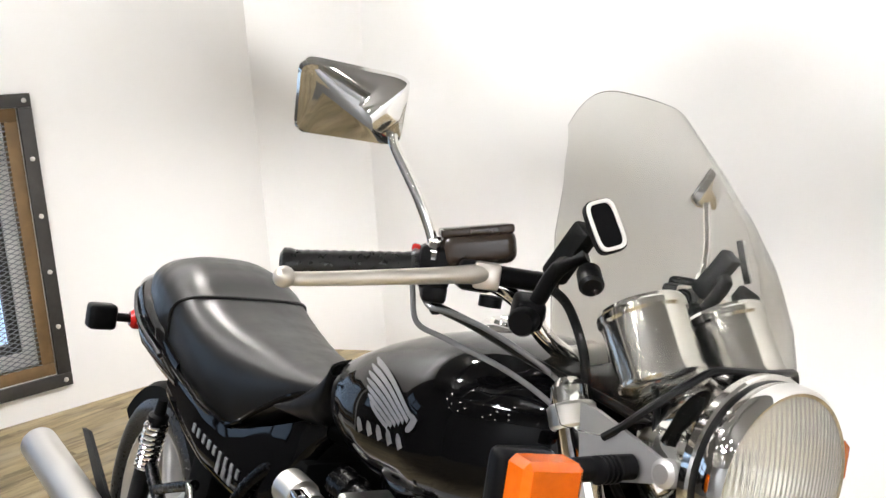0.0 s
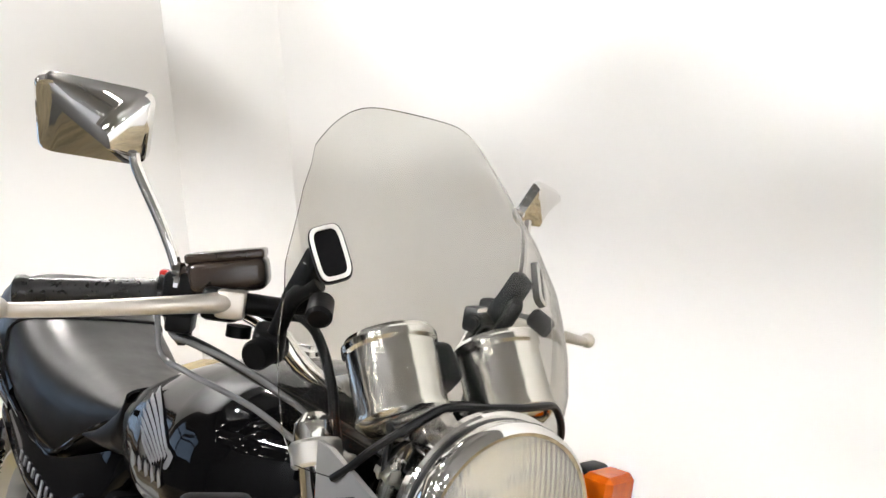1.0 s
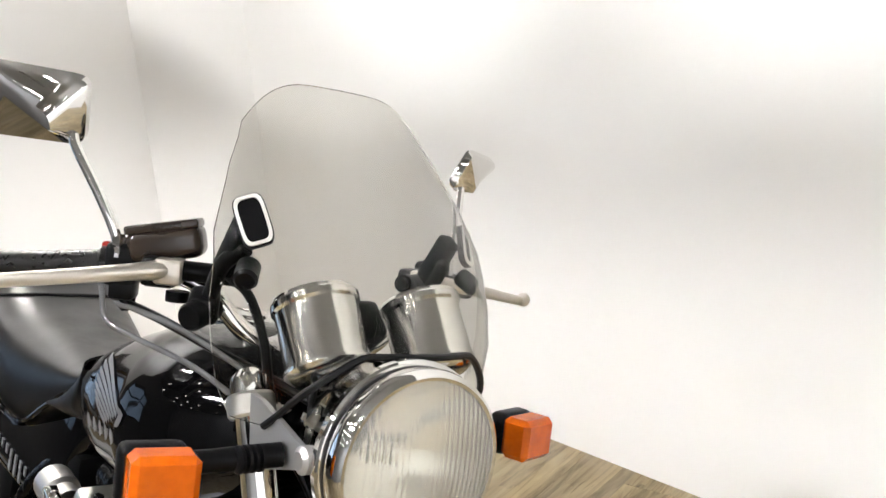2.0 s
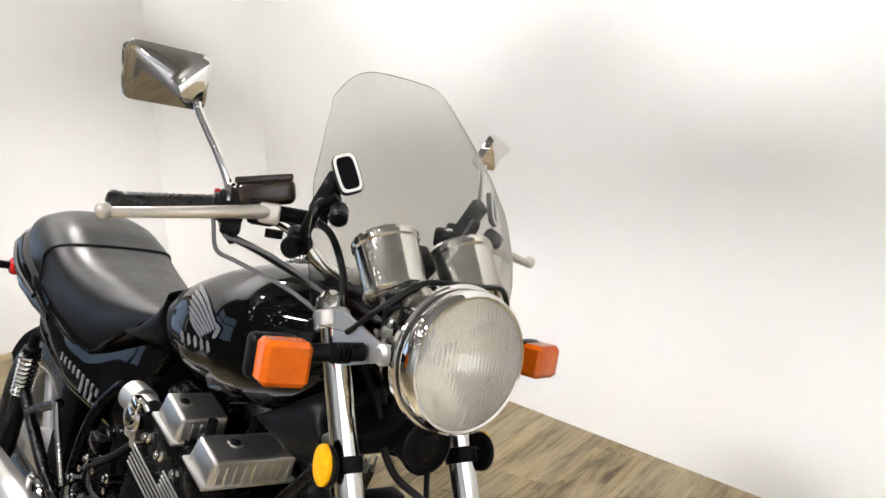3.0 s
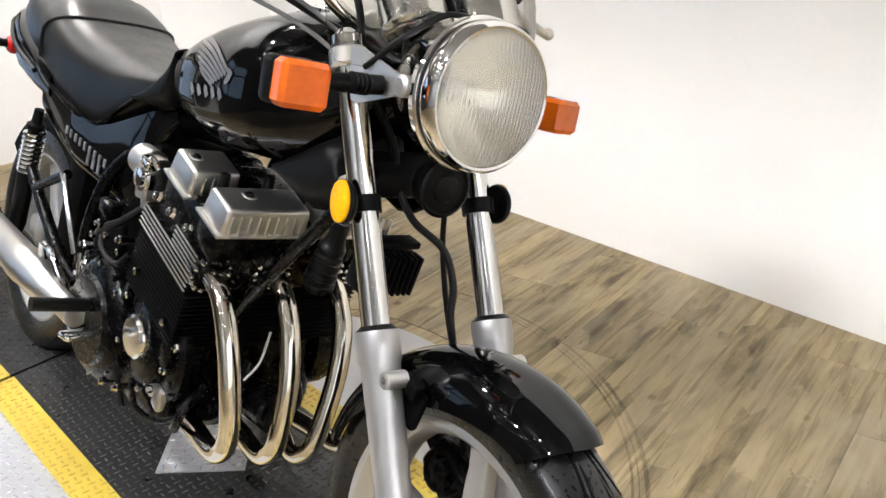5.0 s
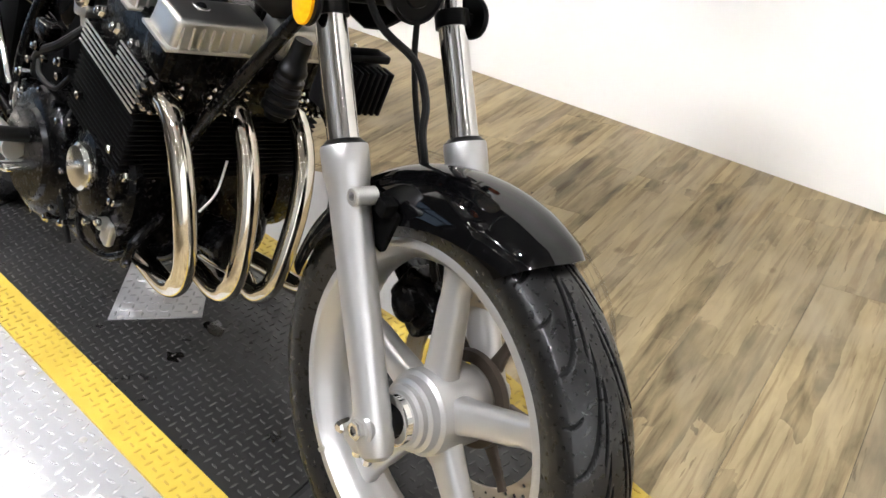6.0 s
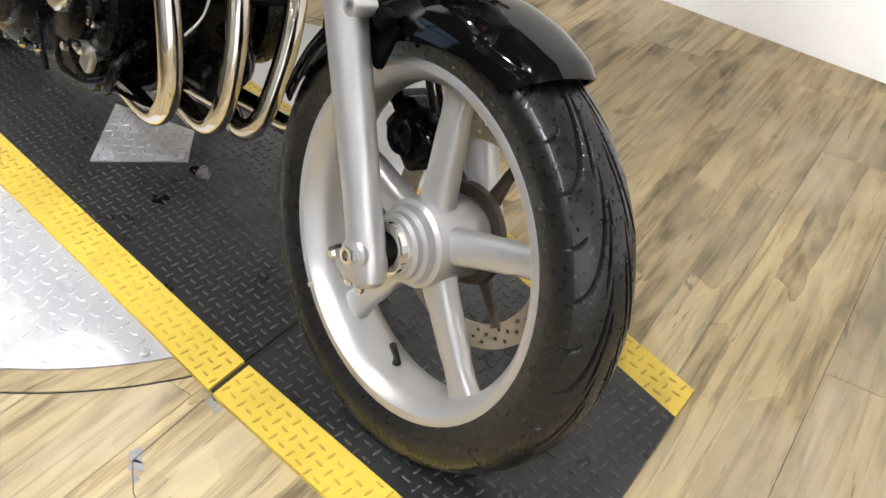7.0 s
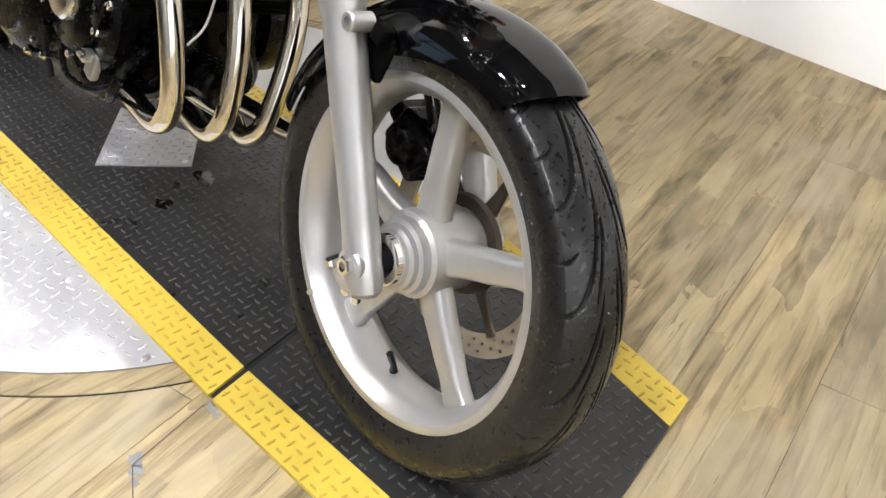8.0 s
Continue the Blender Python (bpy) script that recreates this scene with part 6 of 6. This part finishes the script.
bm = bmesh.new()
tube(bm, [(-0.300, -0.088, 0.738), (-0.495, -0.088, 0.541), (-0.56, -0.088, 0.44)], 0.0105, 16)
add("brace_tube", bm, ENGINE, label="straight glossy black brace tube")
bm = bmesh.new()
ribs = [(0.0, 0.016)]
for k in range(5):
    ribs += [(0.010 + 0.016 * k, 0.020), (0.014 + 0.016 * k, 0.0275 - 0.0012 * k), (0.020 + 0.016 * k, 0.0275 - 0.0012 * k), (0.024 + 0.016 * k, 0.020)]
lathe(bm, (-0.462, 0.014, 0.562), (0.28, 0.05, 1), ribs + [(0.10, 0.016), (0.13, 0.014)], 32)
add("ribbed_boot", bm, HOSE, label="black ribbed rubber boot beside the brace tube")
cable("breather_hose", [(-0.80, -0.12, 0.62), (-0.84, -0.155, 0.575), (-0.90, -0.165, 0.545), (-0.95, -0.150, 0.50)], 0.008, label="black breather hose")
bm = bmesh.new()
tube(bm, [(-0.93, -0.150, 0.300), (-0.80, -0.150, 0.304), (-0.67, -0.150, 0.308)], 0.0085, 12)
add("brake_rod", bm, SATIN, label="bright straight rod under the engine")
bm = bmesh.new()
box(bm, (-0.625, -0.150, 0.325), (0.030, 0.016, 0.045), (0, 20, 0), 0.006, 2)
lathe(bm, (-0.625, -0.155, 0.34), (0, -1, 0), [(0, 0.011), (0.012, 0.011), (0.015, 0.007)], 12)
add("rod_clamp", bm, ALLOY, label="grey cast clamp")
for pts, r, mat, name, label in (
    ([(-0.93, -0.150, 0.545), (-0.86, -0.178, 0.520), (-0.80, -0.176, 0.510), (-0.755, -0.172, 0.540)], 0.0045, HOSE, "vacuum_hose", "thin black hose"),
    ([(-0.70, -0.168, 0.330), (-0.66, -0.175, 0.300), (-0.60, -0.165, 0.296), (-0.555, -0.150, 0.318)], 0.0050, ENGINE, "oil_line", "black bent oil line"),
    ([(-0.985, -0.165, 0.470), (-0.945, -0.180, 0.440), (-0.915, -0.182, 0.395)], 0.0055, CHROME, "link_rod", "bright link rod"),
    ([(-0.56, -0.10, 0.37), (-0.545, -0.145, 0.34), (-0.56, -0.150, 0.30), (-0.60, -0.13, 0.28)], 0.0085, ENGINE, "crank_rim", "glossy black casing rim"),
):
    cable(name, pts, r, mat, label)
for x, y, z in ((-0.955, -0.168, 0.50), (-0.93, -0.172, 0.47), (-0.965, -0.17, 0.44), (-0.97, -0.17, 0.405), (-0.885, -0.172, 0.56), (-0.79, -0.172, 0.555), (-0.60, -0.156, 0.385), (-0.585, -0.150, 0.43), (-0.735, -0.172, 0.30), (-0.80, -0.17, 0.285)):
    bm = bmesh.new()
    lathe(bm, (x, y, z), (0, -1, 0.1), [(-0.02, 0.007), (0.0, 0.0085), (0.006, 0.0085), (0.008, 0.006), (0.012, 0.0055), (0.013, 0.003)], 6)
    add("case_bolt", bm, CHROME, label="bright hexagon bolt")
for x, z, wd, hg in ((-0.955, 0.455, 0.035, 0.06), (-0.90, 0.585, 0.045, 0.03), (-0.60, 0.415, 0.03, 0.05)):
    bm = bmesh.new()
    box(bm, (x, -0.152, z), (wd, 0.03, hg), (0, 15, 0), 0.006, 2)
    add("engine_bracket", bm, ENGINE, label="black engine bracket")
cable("stand_spring", [(-0.48, -0.083, 0.408), (-0.48, -0.058, 0.437), (-0.48, -0.046, 0.488)], 0.002, ALLOY, "thin bare wire")
cable("drain_hose", [(-0.80, -0.10, 0.55), (-0.76, -0.172, 0.46), (-0.755, -0.178, 0.36), (-0.72, -0.17, 0.27)], 0.005, label="thin black drain hose")


def caliper():
    bm = bmesh.new()
    c = Vector((-0.138, 0.072, 0.392))
    box(bm, c, (0.085, 0.062, 0.07), (0, 35, 0), 0.012, 3)
    lathe(bm, c + Vector((0, -0.012, 0)), (0, -1, 0), [(0, 0.026), (0.03, 0.026), (0.034, 0.02)], 24)
    box(bm, c + Vector((-0.035, 0.0, 0.03)), (0.03, 0.05, 0.03), (0, 35, 0), 0.006)
    add("brake_caliper", bm, ENGINE, label="black front brake caliper", turned=True)


caliper()


# ---- display deck and turntable ----
LUG_PITCH = 0.0195


def lug_field(bm, inside, z, x0, x1, y0, y1, angle=0.0, pitch=LUG_PITCH, length=0.0175, width=0.0042, height=0.0018):
    """Raised tread lugs, alternately turned, wherever inside(x, y) holds."""
    ca, sa = math.cos(angle), math.sin(angle)
    verts, faces = [], []
    nx, ny = int((x1 - x0) / pitch) + 1, int((y1 - y0) / pitch) + 1
    for i in range(nx):
        for j in range(ny):
            x, y = x0 + i * pitch, y0 + j * pitch
            if not inside(x, y):
                continue
            a = angle + (0 if (i + j) % 2 else math.pi / 2)
            c, s = math.cos(a), math.sin(a)
            for h, k in ((0, 1.0), (height, 0.72)):
                for u, v in ((-0.5, 0), (-0.25, -0.5), (0.25, -0.5), (0.5, 0), (0.25, 0.5), (-0.25, 0.5)):
                    px, py = u * length * k, v * width * k
                    verts.append((x + px * c - py * s, y + px * s + py * c, z + h))
            b = len(verts) - 12
            faces.append(tuple(b + 6 + q for q in range(6)))
            for q in range(6):
                faces.append((b + q, b + (q + 1) % 6, b + 6 + (q + 1) % 6, b + 6 + q))
    me = bpy.data.meshes.new("lugs")
    me.from_pydata(verts, [], faces)
    bm.from_mesh(me)
    bpy.data.meshes.remove(me)


def inside_poly(poly, margin=0.006):
    def test(x, y):
        for (xa, ya), (xb, yb) in zip(poly, poly[1:] + poly[:1]):
            dx, dy = xb - xa, yb - ya
            if (dx * (y - ya) - dy * (x - xa)) / math.hypot(dx, dy) < margin:
                return False
        return True
    return test


def tread_panel(name, poly, mat, parent, label, angle=0.0, top=0.0, thick=0.008):
    top += FLOOR
    worn = {"black_tread_plate": LUG_BLACK, "yellow_safety_paint": LUG_YELLOW, "aluminium_tread_plate": LUG_SILVER}.get(mat.name, mat)
    bm = bmesh.new()
    prism(bm, poly, top - thick, top)
    ob = part(name, bm, mat, parent, label, 0)
    bm = bmesh.new()
    xs, ys = [p[0] for p in poly], [p[1] for p in poly]
    lug_field(bm, inside_poly(poly), top - 0.0002, min(xs), max(xs), min(ys), max(ys), angle)
    me = bpy.data.meshes.new("tread_pattern")
    bm.to_mesh(me)
    bm.free()
    me.materials.append(worn)
    lugs = new("tread_pattern", me)
    lugs.parent = ob
    tagged(lugs, kind="stuff")
    return ob


deck = tagged(new("display_deck"), "low black tread-plate display deck edged with yellow stripes", "platform")
STRIPE, BLACKPLATE = "worn yellow edge stripe", "black tread plate with oily wear"
for near, far in (((-2.35, -0.190), (-1.512, -0.166)), ((-1.500, -0.166), (-0.219, -0.140))):
    # outer and inner line of the near stripe, then of the far one; the joints run slightly askew
    inner = [(near[0] - 0.016, near[1] + 0.075), (far[0] - 0.016, far[1] + 0.070)]
    f_in = [(near[0] - 0.115, 0.372), (far[0] - 0.112, 0.372)]
    f_out = [(near[0] - 0.130, 0.442), (far[0] - 0.127, 0.442)]
    tread_panel("stripe", [near, far, inner[1], inner[0]], PLATE_YELLOW, deck, STRIPE)
    tread_panel("plate", [inner[0], inner[1], f_in[1], f_in[0]], PLATE_BLACK, deck, BLACKPLATE)
    tread_panel("stripe", [f_in[0], f_in[1], f_out[1], f_out[0]], PLATE_YELLOW, deck, STRIPE)
tread_panel("stripe", [(-0.207, -0.140), (0.345, -0.110), (0.330, -0.042), (-0.223, -0.070)], PLATE_YELLOW, deck, STRIPE)
tread_panel("plate", [(-0.223, -0.070), (0.330, -0.042), (0.252, 0.331), (-0.325, 0.425)], PLATE_BLACK, deck, BLACKPLATE)
tread_panel("stripe", [(-0.325, 0.425), (0.252, 0.331), (0.239, 0.397), (-0.340, 0.493)], PLATE_YELLOW, deck, STRIPE)
tread_panel("patch_plate", [(-0.892, 0.005), (-0.774, 0.149), (-0.871, 0.220), (-1.075, 0.150)], PLATE_SILVER, deck, "square bright tread plate patch", 0.9, 0.004, 0.0035)
for x, y in ((-0.880, 0.026), (-0.795, 0.146)):
    bm = bmesh.new()
    lathe(bm, (x, y, FLOOR + 0.0035), (0, 0, 1), [(0, 0.006), (0.002, 0.006), (0.003, 0.003)], 10)
    part("rivet", bm, ALLOY, deck)

for strip in ([(-0.226, -0.136), (-0.200, -0.136), (-0.316, 0.43), (-0.352, 0.43)], [(-1.516, -0.162), (-1.494, -0.162), (-1.608, 0.435), (-1.646, 0.435)]):
    bm = bmesh.new()
    prism(bm, strip, FLOOR - 0.0078, FLOOR - 0.0055)
    part("joint_strip", bm, GAP, deck, "dark gap between the plates", 0)
OIL = material("oil_spot", (0.004, 0.0035, 0.003), 0.08, coat=0.5)
for x, y, r in ((-0.693, 0.045, 0.017), (-0.728, 0.151, 0.028), (-0.735, 0.092, 0.012), (-0.62, 0.16, 0.010)):
    bm = bmesh.new()
    rim = [(x + r * (1 + 0.28 * math.sin(3 * a + x * 40) + 0.15 * math.sin(5 * a + y * 70)) * math.cos(a), y + r * (0.75 + 0.2 * math.sin(2 * a + r * 300)) * math.sin(a)) for a in [2 * math.pi * i / 28 for i in range(28)]]
    prism(bm, rim, FLOOR - 0.001, FLOOR + 0.0012)
    part("oil_spot", bm, OIL, deck, "dark oil spot", 0)

TC, TR = (-0.93, 0.135), 0.672
table = tagged(new("turntable"), "round aluminium tread-plate turntable with a wooden rim", "turntable")
disc = [(TC[0] + TR * math.cos(2 * math.pi * i / 160), TC[1] + TR * math.sin(2 * math.pi * i / 160)) for i in range(160)]
bm = bmesh.new()
prism(bm, disc, FLOOR - 0.0105, FLOOR - 0.0082)
top_plate = part("top_plate", bm, PLATE_SILVER, table, "bright tread plate top", 0)
bm = bmesh.new()
lug_field(bm, lambda x, y: math.hypot(x - TC[0], y - TC[1]) < TR - 0.015 and y < -0.150, FLOOR - 0.0084, TC[0] - TR, TC[0] + TR, TC[1] - TR, TC[1] + TR, 0.35, 0.025, 0.0205, 0.0056, 0.0015)
me = bpy.data.meshes.new("tread_pattern")
bm.to_mesh(me)
bm.free()
me.materials.append(LUG_SILVER)
lugs = new("tread_pattern", me)
lugs.parent = top_plate
tagged(lugs, kind="stuff")
bm = bmesh.new()
lathe_loop(bm, (TC[0], TC[1], FLOOR - 0.0125), (0, 0, 1), [(0, TR + 0.001), (0.0014, TR + 0.001), (0.0014, TR + 0.043), (0, TR + 0.044)], 160)
part("rim", bm, WOOD, table, "wooden rim", 0)
bm = bmesh.new()
lathe_loop(bm, (TC[0], TC[1], FLOOR - 0.0125), (0, 0, 1), [(0, TR + 0.044), (0.0012, TR + 0.0442), (0.0012, TR + 0.0462), (0, TR + 0.0462)], 160)
part("rim_gap", bm, GAP, table, "dark gap round the rim", 0)
for x, y in ((-0.349, -0.167), (-0.596, -0.175), (-0.845, -0.182)):
    bm = bmesh.new()
    lathe(bm, (x, y - 0.004, FLOOR - 0.0085), (0, 0, 1), [(0, 0.007), (0.003, 0.007), (0.004, 0.003)], 12)
    part("screw", bm, ALLOY, table)

# cut lines in the floor covering beside the turntable
for line in ([(-0.216, -0.150), (-0.181, -0.278), (-0.133, -0.302), (0.02, -0.33)],):
    bm = bmesh.new()
    for (xa, ya), (xb, yb) in zip(line, line[1:]):
        d = Vector((xb - xa, yb - ya)).normalized() * 0.0008
        prism(bm, [(xa + d.y, ya - d.x), (xb + d.y, yb - d.x), (xb - d.y, yb + d.x), (xa - d.y, ya + d.x)], FLOOR - 0.0127, FLOOR - 0.0119)
    part("floor_seam", bm, SEAM, floor, "dark cut line", 0)

# crumbs of filler where the cut lines meet
for x, y, r, turn in ((-0.187, -0.270, 0.013, 0.4), (-0.170, -0.279, 0.011, 1.3), (-0.152, -0.289, 0.008, 0.9), (-0.205, -0.146, 0.010, 0.2), (-0.187, -0.147, 0.007, 2.0)):
    bm = bmesh.new()
    prism(bm, [(x + r * (1 + 0.3 * math.sin(3 * a + turn * 5)) * math.cos(a), y + r * (0.7 + 0.25 * math.sin(2 * a + turn * 9)) * math.sin(a)) for a in [2 * math.pi * i / 20 for i in range(20)]], FLOOR - 0.0127, FLOOR - 0.0121)
    part("filler", bm, FILLER, floor, "grey filler in the cut line", 0)

# circular scuff worn into the boards round the turntable
SCUFF = material("brown_scuff", (0.11, 0.075, 0.045), 0.5)
n_, l_ = SCUFF.node_tree.nodes, SCUFF.node_tree.links
tex_, ramp_ = n_.new("ShaderNodeTexNoise"), n_.new("ShaderNodeMapRange")
tex_.inputs["Scale"].default_value = 9
ramp_.inputs[1].default_value, ramp_.inputs[2].default_value, ramp_.inputs[3].default_value, ramp_.inputs[4].default_value = 0.35, 0.7, 0.05, 0.55
l_.new(tex_.outputs[0], ramp_.inputs[0])
l_.new(ramp_.outputs[0], n_["Principled BSDF"].inputs["Alpha"])
for r0, wide in ((0.925, 0.006), (0.940, 0.003), (0.953, 0.010)):
    bm = bmesh.new()
    arc = []
    for i in range(70):
        a = radians(-5 + 110 * i / 69)
        arc.append([bm.verts.new((TC[0] + r * math.cos(a), TC[1] + r * math.sin(a), FLOOR - 0.0121)) for r in (r0, r0 + wide)])
    for p, q in zip(arc, arc[1:]):
        bm.faces.new((p[0], p[1], q[1], q[0]))
    part("scuff_mark", bm, SCUFF, floor, "brown circular scuff mark", 0)

# floor boards
random.seed(7)
board = {}


def board_mesh(width, length):
    key = (round(width, 3), round(length, 3))
    if key not in board:
        bm = bmesh.new()
        box(bm, (0, 0, -0.002), (width - 0.0008, length - 0.0008, 0.004))
        top = [e for e in bm.edges if all(v.co.z > -0.001 for v in e.verts)]
        bmesh.ops.bevel(bm, geom=top, offset=0.0004, segments=1, affect="EDGES")
        board[key] = mesh_of("board", bm, WOOD, 0)
    return board[key]


# boards lie askew to the long wall and run on under it
TURN = radians(13.5)
BW, BL = 0.185, 1.30
ca, sa = math.cos(TURN), math.sin(TURN)


def clipped(u0, u1, v0, v1):
    """A board's outline in the room, cut off at the walls."""
    poly = [(u * ca - v * sa, u * sa + v * ca) for u, v in ((u0, v0), (u1, v0), (u1, v1), (u0, v1))]
    for axis, limit, sign in ((0, -3.9, 1), (0, FAR_X, -1), (1, NEAR_Y, 1), (1, WALL_Y + 0.05, -1)):
        out = []
        for p, q in zip(poly, poly[1:] + poly[:1]):
            dp, dq = sign * (p[axis] - limit), sign * (q[axis] - limit)
            if dp >= 0:
                out.append(p)
            if dp * dq < 0:
                f = dp / (dp - dq)
                out.append((p[0] + (q[0] - p[0]) * f, p[1] + (q[1] - p[1]) * f))
        poly = out
    return poly


u = -6.0
while u < 7.0:
    v = -7.2 - random.choice((0.1, 0.4, 0.7, 1.0))
    while v < 4.0:
        uc, vc = u + BW / 2, v + BL / 2
        poly = clipped(u + 0.0004, u + BW - 0.0004, v + 0.0004, v + BL - 0.0004)
        if len(poly) > 2:
            place = pose(uc * ca - vc * sa, uc * sa + vc * ca, FLOOR - 0.0125, 0, 0, math.degrees(TURN))
            whole = len(poly) == 4 and abs((poly[2][0] - poly[0][0]) ** 2 + (poly[2][1] - poly[0][1]) ** 2 - BW ** 2 - BL ** 2) < 0.01
            if whole:
                me = board_mesh(BW, BL)
            else:
                bm = bmesh.new()
                back = place.inverted()
                prism(bm, [((back @ Vector((x, y, 0))).x, (back @ Vector((x, y, 0))).y) for x, y in poly], -0.004, 0.0)
                me = mesh_of("board", bm, WOOD, 0)
            ob = new("board", me)
            ob.parent = floor
            ob.matrix_local = place
        v += BL
    u += BW
